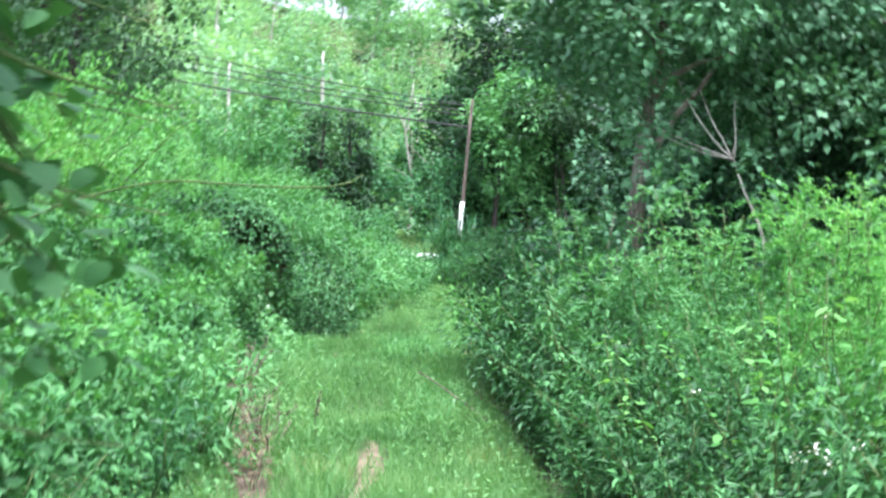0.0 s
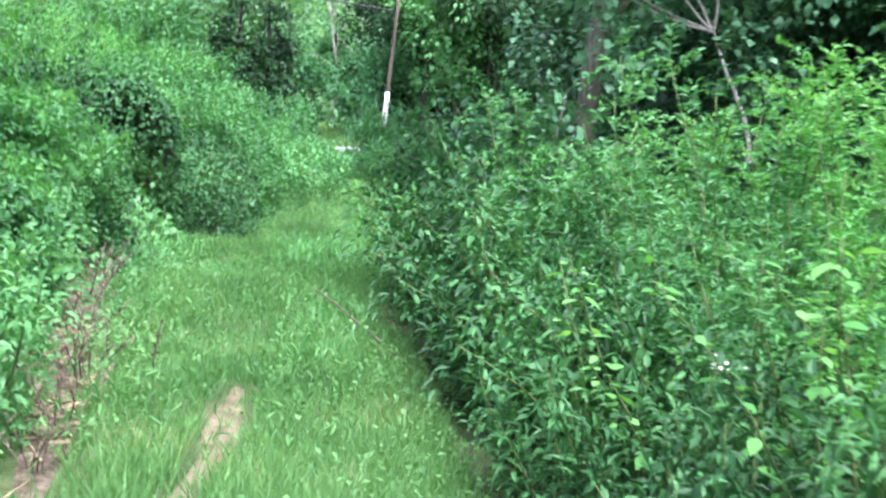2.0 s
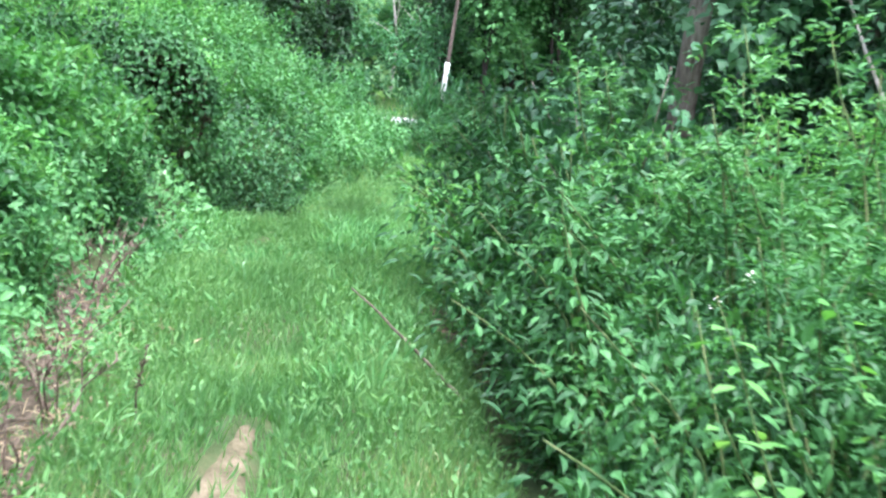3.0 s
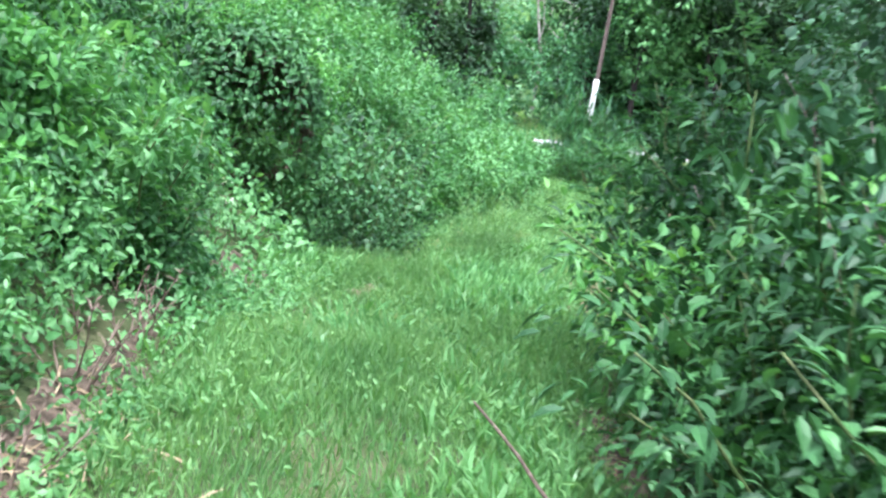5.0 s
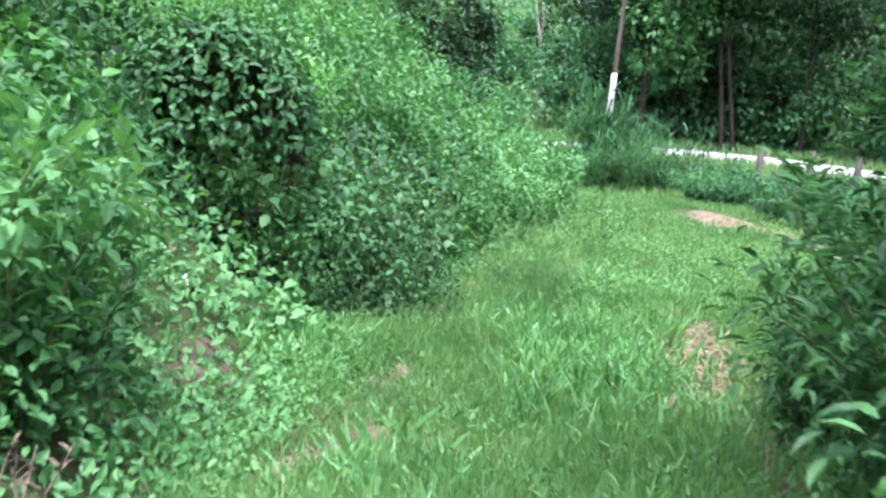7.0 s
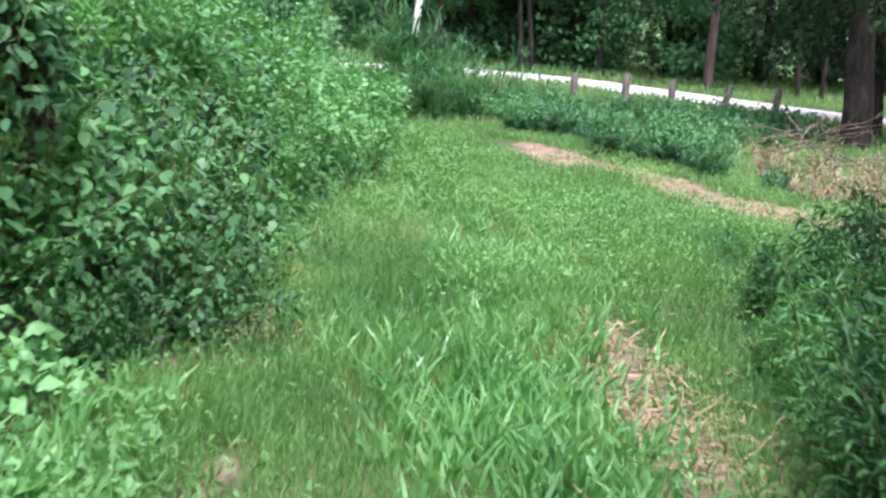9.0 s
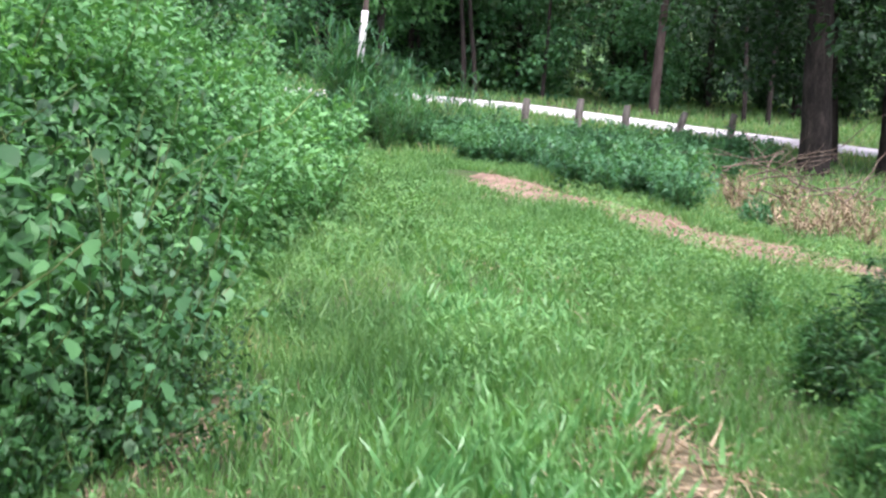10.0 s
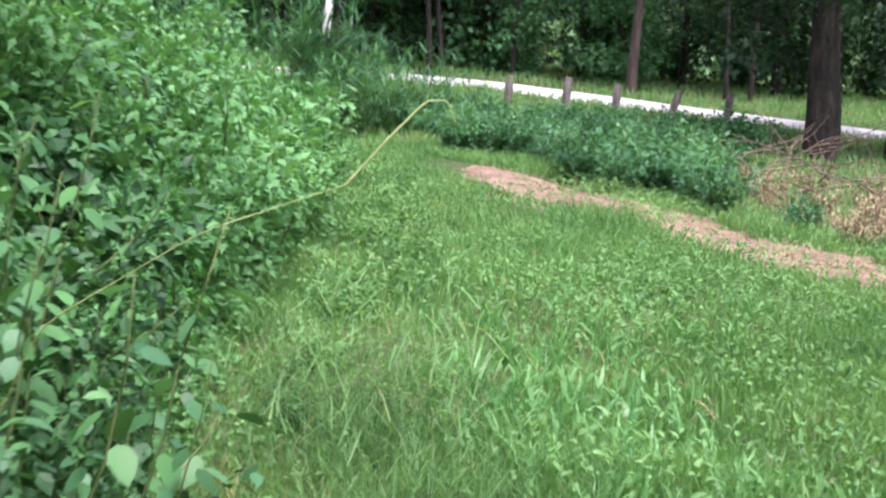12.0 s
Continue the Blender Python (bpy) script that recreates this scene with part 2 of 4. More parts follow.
def land(x, y):
    x, y = np.asarray(x, float), np.asarray(y, float)
    near = 0.02 * np.maximum(y - 22, 0) - 0.09 * np.maximum(x - 2.2, 0) * ease((y - 6) / 10)
    near = np.maximum(near, -1.2)
    far = 0.76 + 0.07 * (np.minimum(y, 75) - 50) - 0.023 * (np.clip(x, -40, 60) - 11.9)
    base = np.where(y > 20, 0.5 * (near + far + np.sqrt((near - far) ** 2 + 0.05)), near)
    d = foot(y) - x
    high = np.interp(y, [-6, 3, 8, 14, 30, 38, 46, 60], [0.8, 1.1, 1.7, 2.5, 2.6, 1.2, 0.8, 0.6])
    bank = high * ease(d / 4.2) ** 0.8
    ditch = -0.16 * np.exp(-((x - 0.85) / 0.3) ** 2) * ease((y - 5) / 3) * ease((14 - y) / 3)
    hill = 34 * ease((y - 78) / 110) + 10 * ease((-x - 14) / 50) * ease((y - 5) / 30)
    waves = 0.035 * np.sin(1.7 * x + 0.6) * np.sin(1.3 * y) + 0.02 * np.sin(4.1 * x + 1.3 * y)
    return base + bank + ditch + hill + waves * ease(y / 3 + 2) * (y < 45)


def on_land(x, y, up=0.0):
    return np.stack([x, y, land(x, y) + up], axis=-1)


xs = np.concatenate([np.linspace(-900, -60, 12), np.linspace(-50, -7, 24), np.linspace(-6, 9, 100), np.linspace(10, 60, 26), np.linspace(70, 900, 12)])
ys = np.concatenate([np.linspace(-600, -20, 10), np.linspace(-12, 48, 240), np.linspace(49, 75, 40), np.linspace(78, 230, 30), np.linspace(260, 1500, 8)])
gx, gy = np.meshgrid(xs, ys)
gv = on_land(gx.ravel(), gy.ravel())
w_ = len(xs)
ii = (np.arange(len(ys) - 1)[:, None] * w_ + np.arange(w_ - 1)[None]).ravel()
ground = mesh_object("ground", gv, np.stack([ii, ii + 1, ii + w_ + 1, ii + w_], axis=-1), M_SOIL, smooth=True)
tagged(ground, "brown earth under grass and weeds, rising to a bank", "ground", kind="structure")

LEAF_FAR = (np.array([(0, 0, 0), (-0.5, 0.45, 0.08), (0.5, 0.45, 0.08), (0, 1, -0.1)]), np.array([(0, 2, 1), (1, 2, 3)]))
BLADE_FAR = (np.array([(-0.5, 0, 0), (0.5, 0, 0), (-0.38, 0.6, 0.0), (0.38, 0.6, 0.0), (0, 1, -0.18)]), np.array([(0, 1, 3), (0, 3, 2), (2, 3, 4)]))


def strip(name, centre, widths, lift, mat, across=9, steps=60, ragged=0.0, edge=0.05, seed=1):
    """A sheet that follows the ground along a line; its edges dip into the soil."""
    rng = np.random.default_rng(seed)
    c = np.asarray(centre, float)
    s = np.concatenate([[0], np.cumsum(np.linalg.norm(np.diff(c, axis=0), axis=1))])
    q = np.linspace(0, s[-1], steps)
    cx, cy = np.interp(q, s, c[:, 0]), np.interp(q, s, c[:, 1])
    wd = np.interp(q, s, widths)
    t = unit(np.stack([np.gradient(cx), np.gradient(cy)], axis=-1))
    nx, ny = t[:, 1], -t[:, 0]
    jag = 1 + ragged * np.convolve(rng.normal(size=steps + 4), np.ones(5) / 2.2, "valid")
    u = np.linspace(-1, 1, across)
    off = u[None] * (wd * jag)[:, None] / 2
    x, y = cx[:, None] + nx[:, None] * off, cy[:, None] + ny[:, None] * off
    dip = np.where(np.abs(u) > 0.99, -edge, 0)[None] + lift * (1 - 0.3 * u[None] ** 2) + rng.normal(size=(steps, across)) * lift * 0.2 * (ragged > 0)
    fade = np.where((np.arange(steps) == 0) | (np.arange(steps) == steps - 1), -edge, 0)[:, None]
    v = np.stack([x, y, land(x, y) + dip + fade], axis=-1).reshape(-1, 3)
    k = (np.arange(steps - 1)[:, None] * across + np.arange(across - 1)[None]).ravel()
    return mesh_object(name, v, np.stack([k, k + 1, k + across + 1, k + across], axis=-1), mat, smooth=True)


ROAD = [(-60, 46), (-30, 50), (-12, 52.6), (-1, 54.2), (4, 56.3), (7.5, 55.9), (12.9, 51.3), (15.6, 49.3), (28, 42), (60, 27)]
road = tagged(strip("road", ROAD, [3.3] * 10, 0.07, M_ROAD, 11, 160), "pale grey gravel road passing behind the fence", "road", kind="structure")
SCRAPED = [(2.0, 33.0), (2.95, 30.2), (3.6, 28.2), (4.6, 26.8), (6.0, 25.2), (7.6, 23.8)]
tagged(strip("soil_strip", SCRAPED, [0.7, 2.7, 3.1, 2.9, 3.0, 2.6], 0.03, M_BARE, 11, 90, 0.28, seed=3),
       "bare reddish soil strip scraped clear of grass", "bare soil", kind="structure")
BARE = [[(-0.52, 6.2), (-0.43, 7.6), (-0.5, 9.2)], [(-1.75, 14.3), (-1.5, 14.9), (-1.42, 15.3)], [(-1.62, 16.2), (-1.5, 16.8)], [(-2.2, 17.2), (-1.75, 18.6), (-1.42, 19.9)],
        [(-1.9, 10.9), (-2.0, 11.8), (-1.78, 12.7)], [(-1.06, 6.8), (-1.33, 8.3), (-1.64, 9.75), (-2.0, 11.8), (-2.17, 13.2)], [(0.55, 11.8), (0.35, 12.9), (0.45, 14.4), (0.5, 16)], [(0.15, 15.8), (0.32, 17.0), (0.5, 18.2), (0.6, 19.6)], [(-2.45, 14.9), (-2.35, 15.8), (-2.1, 16.9)]]
for k, line in enumerate(BARE):
    tagged(strip("bare_patch", line, [0.16] + [[0.24, 0.4, 0.34, 0.36, 0.36, 0.34, 0.4, 0.8, 0.4][k]] * (len(line) - 2) + [0.14], 0.016, [M_DUST, M_DUST, M_DUST, M_DUST, M_LITTER, M_LITTER, M_LITTER, M_DUST, M_LITTER][k], 7, 30, 0.2, seed=k),
           "trodden bare earth patch in the grass path", "bare soil", kind="structure")


def near_line(x, y, lines, r):
    m = np.zeros(len(x), bool)
    for line in lines:
        a = np.asarray(line, float)
        for p, q in zip(a[:-1], a[1:]):
            d = q - p
            t = np.clip(((x - p[0]) * d[0] + (y - p[1]) * d[1]) / (d @ d), 0, 1)
            m |= np.hypot(x - p[0] - t * d[0], y - p[1] - t * d[1]) < r
    return m


def drift(x, y, s=1.0, k=0.0):
    """A smooth 0..1 pattern over the ground."""
    return 0.5 + 0.25 * (np.sin(x * 2.1 * s + k) * np.cos(y * 1.7 * s - k) + np.sin(x * 0.9 * s - y * 1.3 * s + 2 * k))


def stuff(name, sets, mat, label, category):
    v, f = join(*sets)
    return tagged(mesh_object(name, v, f, mat), label, category, kind="stuff")


def blades(x, y, rng, length, width, lean=0.5, shape=BLADE_FAR):
    n = len(x)
    d = rand_dirs(n, rng) * lean
    d[:, 2] = 1
    return leaves(on_land(x, y, -0.01), d, rand_dirs(n, rng) * [1, 1, 0.2], length, width, shape)


# ---- grass on the path and clearing ----
def right_edge(y):
    """Where the thicket beside the path stands."""
    return np.interp(y, [-6, 3, 6, 9, 12, 14, 16, 20, 26, 34], [0.9, 0.78, 0.7, 0.55, 0.42, 0.55, 1.7, 3.2, 6.5, 4.0])


def scatter(n, y0, y1, rng, pad=0.15):
    y = rng.uniform(y0, y1, n)
    lo, hi = foot(y) - pad, right_edge(y) + pad
    keep = rng.uniform(0, hi.max() - lo.min(), n) < hi - lo
    y, lo, hi = y[keep], lo[keep], hi[keep]
    return rng.uniform(lo, hi), y


rng = np.random.default_rng(11)
sets = []
for n, y0, y1, size, wid in ((56000, 2, 10, 0.13, 0.007), (84000, 10, 18, 0.13, 0.008), (105000, 18, 27, 0.13, 0.011), (42000, 27, 37, 0.16, 0.018)):
    x, y = scatter(n, y0, y1, rng)
    keep = (~near_line(x, y, BARE, 0.12) | (rng.uniform(size=len(x)) < 0.16)) & (~near_line(x, y, [BARE[5], BARE[7]], 0.24) | (rng.uniform(size=len(x)) < 0.34)) & ~near_line(x, y, [SCRAPED], 1.0)
    keep &= rng.uniform(size=len(x)) < 0.3 + 0.95 * drift(x, y, 1.3)
    x, y = x[keep], y[keep]
    tall = 0.4 + 1.4 * drift(x, y, 0.8, 1.7) ** 1.5 + rng.uniform(-0.25, 0.5, len(x))
    sets.append(blades(x, y, rng, size * tall, wid, 0.55))
stuff("path_grass", sets, G_GRASS, "short yellow-green grass growing over the path", "grass")

rng = np.random.default_rng(12)
sets = []
for cx, cy, rx, ry, n, size in ((0.05, 13.8, 0.45, 2.0, 1000, 0.24), (-0.35, 17.2, 0.5, 1.6, 1700, 0.25), (0.15, 20.4, 0.6, 2.2, 1500, 0.24), (-0.05, 11.0, 0.3, 1.3, 450, 0.22), (1.0, 24, 1.2, 3, 900, 0.22), (-1.35, 13.5, 0.35, 2.0, 500, 0.22), (-2.2, 16.2, 0.3, 0.8, 260, 0.24), (-2.1, 17.3, 0.25, 0.5, 240, 0.24)):
    x, y = cx + rng.normal(size=n) * rx * 0.6, cy + rng.normal(size=n) * ry * 0.6
    cl = rng.integers(0, n // 9, n)
    x, y = x[cl] + rng.normal(size=n) * 0.035, y[cl] + rng.normal(size=n) * 0.035
    sets.append(blades(x, y, rng, size * rng.uniform(0.45, 1.15, n), rng.uniform(0.016, 0.036, n), 0.75, BLADE))
stuff("broad_grass", sets, G_BROAD, "lush broad-bladed grass in the middle of the path", "grass")

rng = np.random.default_rng(13)
x, y = scatter(30000, 2, 36, rng, 0.3)
side = np.minimum(np.abs(x - foot(y)), np.abs(right_edge(y) - x))
keep = (rng.uniform(size=len(x)) < 0.8 * np.exp(-side / 0.35) + 0.62 * ease((y - 17) / 4) * (x > 0.1) * drift(x, y, 1.1, 2.2) + 0.06) & ~near_line(x, y, BARE, 0.1) & (~near_line(x, y, [SCRAPED], 1.0) | (rng.uniform(size=len(x)) < 0.22))
x, y = x[keep], y[keep]
n = len(x)
p = np.repeat(on_land(x, y), 6, axis=0) + rng.normal(size=(n * 6, 3)) * [0.05, 0.05, 0.0]
p[:, 2] += rng.uniform(0.02, 0.22, n * 6)
stuff("low_herbs", [leaves(p, rand_dirs(n * 6, rng, 0.3), rand_dirs(n * 6, rng, 1.5), rng.uniform(0.022, 0.055, n * 6), rng.uniform(0.012, 0.028, n * 6))], G_MEADOW,
      "low leafy herbs edging the grass path", "weeds")

# broad-leaved weeds in loose patches over the open grass, a few on the soil strip
rng = np.random.default_rng(114)
spots = [(1.4 + 2.6 * rng.random(), 17.5 + 8.5 * rng.random()) for _ in range(34)] + [(3.2 + rng.normal() * 0.7, 29.5 + rng.normal() * 2.2) for _ in range(10)] + [(5.2 + rng.normal() * 0.9, 25.2 + rng.normal() * 0.9) for _ in range(5)] + [(-0.4 + 1.6 * rng.random(), 19.5 + 7 * rng.random()) for _ in range(12)]
sets = []
for cx, cy in spots:
    n = int(rng.integers(90, 220))
    r = rng.uniform(0.12, 0.34)
    x, y = cx + rng.normal(size=n) * r, cy + rng.normal(size=n) * r * 1.2
    sets.append(leaves(on_land(x, y, rng.uniform(0.06, 0.30, n)), rand_dirs(n, rng, 0.3), rand_dirs(n, rng, 1.5), rng.uniform(0.03, 0.075, n), rng.uniform(0.014, 0.032, n)))
stuff("meadow_weeds", sets, G_MEADOW, "patches of broad-leaved weeds in the open grass", "weeds")

rng = np.random.default_rng(115)
sets = []
for k in range(120):
    y0 = rng.uniform(7.5, 18)
    track = np.interp(y0, [7, 9.5, 12, 15, 18], [-0.4, -0.6, -0.75, -1.35, -1.0])
    x0 = float(rng.uniform(foot(y0) + 0.05, right_edge(y0) - 0.1))
    if abs(x0 - track) < 0.28:
        continue
    n = int(rng.integers(30, 80))
    r = rng.uniform(0.06, 0.16)
    x, y = x0 + rng.normal(size=n) * r, y0 + rng.normal(size=n) * r * 1.3
    sets.append(leaves(on_land(x, y, rng.uniform(0.0, 0.2, n)), rand_dirs(n, rng, 0.9), rand_dirs(n, rng, 0.5), rng.uniform(0.04, 0.1, n), rng.uniform(0.008, 0.022, n)))
stuff("path_weeds", sets, G_MEADOW, "leafy weeds standing in the grass path", "weeds")

# dry straw and dead grass lying about
rng = np.random.default_rng(14)
sets = []
for cx, cy, rx, ry, n in ((0.42, 17.8, 0.26, 0.9, 1000), (-1.3, 8.2, 0.15, 0.7, 200), (-1.7, 10.2, 0.15, 0.7, 200), (-1.8, 11.2, 0.25, 0.7, 120), (0.6, 13.5, 0.25, 1.2, 240), (4.5, 27.3, 0.8, 1.0, 500), (7.4, 30.6, 1.2, 1.4, 900), (-1.75, 18.4, 0.25, 0.9, 160), (0.9, 22.5, 0.5, 1.5, 260), (2.7, 30, 0.5, 2.6, 420), (4.6, 26, 0.6, 1.2, 300), (3.3, 29.5, 0.7, 1.6, 420), (5.3, 25.2, 0.8, 0.9, 420)):
    x, y = cx + rng.normal(size=n) * rx, cy + rng.normal(size=n) * ry
    d = rand_dirs(n, rng) * [1, 1, 0.25] + [0, 0, 0.12]
    sets.append(leaves(on_land(x, y, 0.035), d, rand_dirs(n, rng, 1), rng.uniform(0.06, 0.24, n), rng.uniform(0.005, 0.014, n), BLADE_FAR))
stuff("dry_straw", sets, M_STRAW, "dry straw-coloured dead grass lying on the soil", "dead grass")


# ---- creeping cover of the bank ----
rng = np.random.default_rng(15)
sets, sets_b = [], []
for n, y0, y1, size in ((9000, 2, 9, 0.046), (22000, 9, 16, 0.052), (20000, 16, 24, 0.075), (15000, 24, 34, 0.10), (8000, 34, 46, 0.16)):
    y = rng.uniform(y0, y1, n)
    d = rng.gamma(1.3, 1.5, n)
    x = foot(y) + 0.1 - d
    lift = rng.uniform(0, 1, n) ** 0.7 * (0.12 + 0.55 * ease(d / 1.2)) * (0.45 + 0.9 * drift(x, y, 0.9, 0.4))
    keep = (~near_line(x, y, BARE, 0.15) | (rng.uniform(size=n) < 0.25)) & (np.hypot((x + 3.1) / 0.75, (y - 17.3) / 0.6) > 1)
    x, y, lift = x[keep], y[keep], lift[keep]
    n = len(x)
    p = on_land(x, y, lift)
    up = rand_dirs(n, rng) + [0.55, -0.35, 1.1]
    s = size * rng.uniform(0.6, 1.5, n)
    lv = leaves(p, rand_dirs(n, rng, -0.25), up, s, s * rng.uniform(0.45, 0.75, n), LEAF if y0 < 16 else LEAF_FAR)
    (sets).append(lv)
mounds = []
for k in range(420):
    y0 = float(rng.uniform(4, 36))
    d = float(rng.gamma(1.5, 1.1)) + 0.25
    x0, r = float(foot(y0)) - d, float(rng.uniform(0.2, 0.48)) * (0.8 if d < 0.7 else 1.2)
    if near_line(np.array([x0]), np.array([y0]), BARE, 0.12 + r)[0] or math.hypot((x0 + 3.0) / 1.1, (y0 - 17.1) / 1.0) < 1:
        continue
    n = int(340 * (r / 0.4) ** 2 * (1.3 if y0 < 20 else 0.9))
    way = rand_dirs(n, rng, 0.35)
    p = np.array([x0, y0, float(land(x0, y0)) + 0.12 + 0.5 * r * rng.uniform(0.2, 1.6)]) + way * r * [1, 1, 0.95] * rng.uniform(0.72, 1.12, (n, 1))
    s = np.interp(y0, [4, 15, 36], [0.055, 0.065, 0.11]) * rng.uniform(0.6, 1.5, n) * rng.uniform(0.75, 1.35)
    mounds.append(leaves(p, rand_dirs(n, rng, -0.4) + way * 0.5, way + rand_dirs(n, rng) * 0.5 + [0, 0, 0.4], s, s * rng.uniform(0.4, 0.7), LEAF if y0 < 22 else LEAF_FAR))
stuff("leafy_mounds", mounds[::2], G_HERB, "leafy mounds of weeds on the bank", "undergrowth")
stuff("bramble_mounds", mounds[1::4], G_DARK, "darker mounds of brambles on the bank", "undergrowth")
stuff("young_mounds", mounds[3::4], G_BRIGHT, "fresh green mounds of vines on the bank", "undergrowth")
stuff("bank_creepers", sets, G_HERB, "tangled leafy creepers and weeds covering the bank", "undergrowth")


# ---- shrubs ----
def shrub(name, seed, height, spread, stems, per_stem, leaf_len, leaf_wid, mat, stem_mat, style="simple", twig=0.22, low=0.15, shape=LEAF, droop=-0.1, lean=0.5, split=False, thick=0.009):
    """One bush: stems from one root; a near one has each stem carrying its own leaves."""
    rng = np.random.default_rng(seed)
    root = new(name)
    wood, green = [], []
    for k in range(stems):
        a = 2 * math.pi * (k + rng.uniform(-0.3, 0.3)) / stems
        out = rng.uniform(0.25, 1) * spread
        way = (math.cos(a) * out * lean, math.sin(a) * out * lean, height * 0.8)
        path = bend((math.cos(a) * 0.05, math.sin(a) * 0.05, 0), way, height * rng.uniform(0.75, 1.12), 7, rng, 0.13, -0.01)
        wood.append(tube(path, np.linspace(1, 0.25, 8) * thick * (0.6 + height * 0.45), 5))
        q, t = along_path(path, per_stem, rng, low)
        side = rand_dirs(per_stem, rng, 0.15)
        reach = rng.uniform(0.05, 1, per_stem) ** 0.8 * twig * (1.15 - 0.6 * (q[:, 2] / max(height, 0.1)))
        if style == "simple":
            p = q + side * reach[:, None]
            v, f = leaves(p, side + rand_dirs(per_stem, rng) * 0.5 + [0, 0, droop], rand_dirs(per_stem, rng) * 0.55 + [0, 0, 1], leaf_len * rng.uniform(0.55, 1.25, per_stem), leaf_wid * rng.uniform(0.7, 1.2, per_stem), shape)
        elif style == "blade":
            v, f = leaves(q, side * [1, 1, 0.4] + [0, 0, 0.55], rand_dirs(per_stem, rng) * 0.3 + [0, 0, 1], leaf_len * rng.uniform(0.6, 1.2, per_stem), leaf_wid * rng.uniform(0.7, 1.2, per_stem), shape)
        else:
            pairs = 6
            m = per_stem // (2 * pairs)
            q, t = along_path(path, m, rng, low)
            side = unit(rand_dirs(m, rng, 0.35) + [0, 0, 0.35])
            cross = unit(np.cross(side, [0, 0, 1.0]))
            got = []
            fl = twig * rng.uniform(0.6, 1.2, m)
            for j in range(pairs):
                s = (0.25 + 0.75 * j / (pairs - 1))
                b = q + side * (fl * s)[:, None] - np.array([0, 0, 0.25]) * (fl * s * s)[:, None]
                for sg in (-1, 1):
                    got.append(leaves(b, cross * sg + side * 0.55 + rng.normal(size=(m, 3)) * 0.4, np.array([0, 0, 1.0]) + rng.normal(size=(m, 3)) * 0.55, leaf_len * rng.uniform(0.75, 1.15, m), leaf_wid, shape))
            v, f = join(*got)
        green.append((v, f))
    if not split:
        wood, green = [join(*wood)], [join(*green)]
    for w, g in zip(wood, green):
        st = mesh_object("stem", *w, stem_mat, root, smooth=True)
        mesh_object("foliage", *g, mat, st)
        if not split:
            st["kind"] = "stuff"
    return root


TRODDEN = [(0.03, 0), (0.2, 2.5), (0.15, 5), (-0.05, 7.5), (-0.45, 9), (-1.0, 11.3), (-1.2, 13), (-1.45, 15), (-1.47, 16.6)]


def place(proto, spots, label, category, group="", rng=None, vary=0.18, sink=0.04, clear=0.85):
    """Copies of a plant on the ground, turned and scaled; the last spot takes the plant itself."""
    rng = rng or np.random.default_rng(len(spots))
    spots = [s for s in spots if not near_line(np.array([s[0]]), np.array([s[1]]), [TRODDEN], clear)[0] and not near_line(np.array([s[0]]), np.array([s[1]]), [BARE[5]], 0.24 * (clear > 0))[0] and not near_line(np.array([s[0]]), np.array([s[1]]), [BARE[8]], 0.5)[0]]
    tagged(proto, label, category, group)
    for k, (x, y, *s) in enumerate(spots):
        size = (s[0] if s else 1.0) * rng.uniform(1 - vary, 1 + vary)
        up = s[1] if len(s) > 1 else 0
        m = pose(x, y, float(land(x, y)) - sink + up, 0, 0, rng.uniform(0, 360)) @ Matrix.Scale(size, 4)
        if k < len(spots) - 1:
            copy_thing(proto, m)
        else:
            proto.matrix_basis = m


def band(n, y0, y1, d0, d1, rng, s0=0.8, s1=1.2, line=foot, sign=-1):
    y = rng.uniform(y0, y1, n)
    d = rng.uniform(d0, d1, n)
    return [(float(line(b)) + sign * float(c), float(b), float(s)) for b, c, s in zip(y, d, rng.uniform(s0, s1, n))]


# the bank
rng = np.random.default_rng(21)
herb = shrub("weed_clump", 31, 0.75, 0.6, 5, 180, 0.066, 0.031, G_HERB, M_STEM, "simple", 0.19, 0.1, split=True)
place(herb, [(-0.95, 26.4, 1.35), (-0.85, 27.8, 1.45), (-0.8, 29.0, 1.5), (-0.75, 30.2, 1.4), (-1.2, 25.0, 1.4), (-0.8, 31.6, 1.3), (-1.25, 27.2, 1.7), (-1.2, 29.6, 1.8)] + band(34, 3, 14, 0.1, 2.2, rng) + band(52, 13, 30, 0.15, 3.5, rng, 0.8, 1.5) + band(16, 28, 38, 0.3, 2.5, rng, 0.9, 1.5), "mid-green leafy weed clump growing on the bank", "weeds", "weeds on the bank", rng)
# Near clumps use this dark leaf colour to carry the bank foot's shade.
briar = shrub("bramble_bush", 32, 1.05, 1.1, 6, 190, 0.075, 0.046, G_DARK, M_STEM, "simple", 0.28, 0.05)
place(briar, [(-1.86, 18.5, 0.55), (-1.8, 19.4, 0.5), (-2.35, 18.6, 0.8), (-2.6, 19.6, 0.95), (-2.15, 19.9, 0.75), (-3.0, 17.8, 0.9), (-2.2, 21.0, 0.9), (-4.2, 17.2, 1.2), (-4.0, 15.8, 1.1), (-2.45, 18.3, 0.85), (-2.75, 17.6, 0.9), (-2.35, 19.2, 0.8), (-2.1, 20.3, 0.7), (-2.9, 18.8, 1.1), (-2.55, 20.4, 1.0), (-2.2, 17.6, 0.6), (-3.1, 19.8, 1.2), (-2.0, 18.6, 0.55)] + band(14, 12, 30, 1.6, 4.5, rng, 0.8, 1.3), "bramble bush on the bank, dark leaf colour partly for shade", "bush", "brambles on the bank", rng)
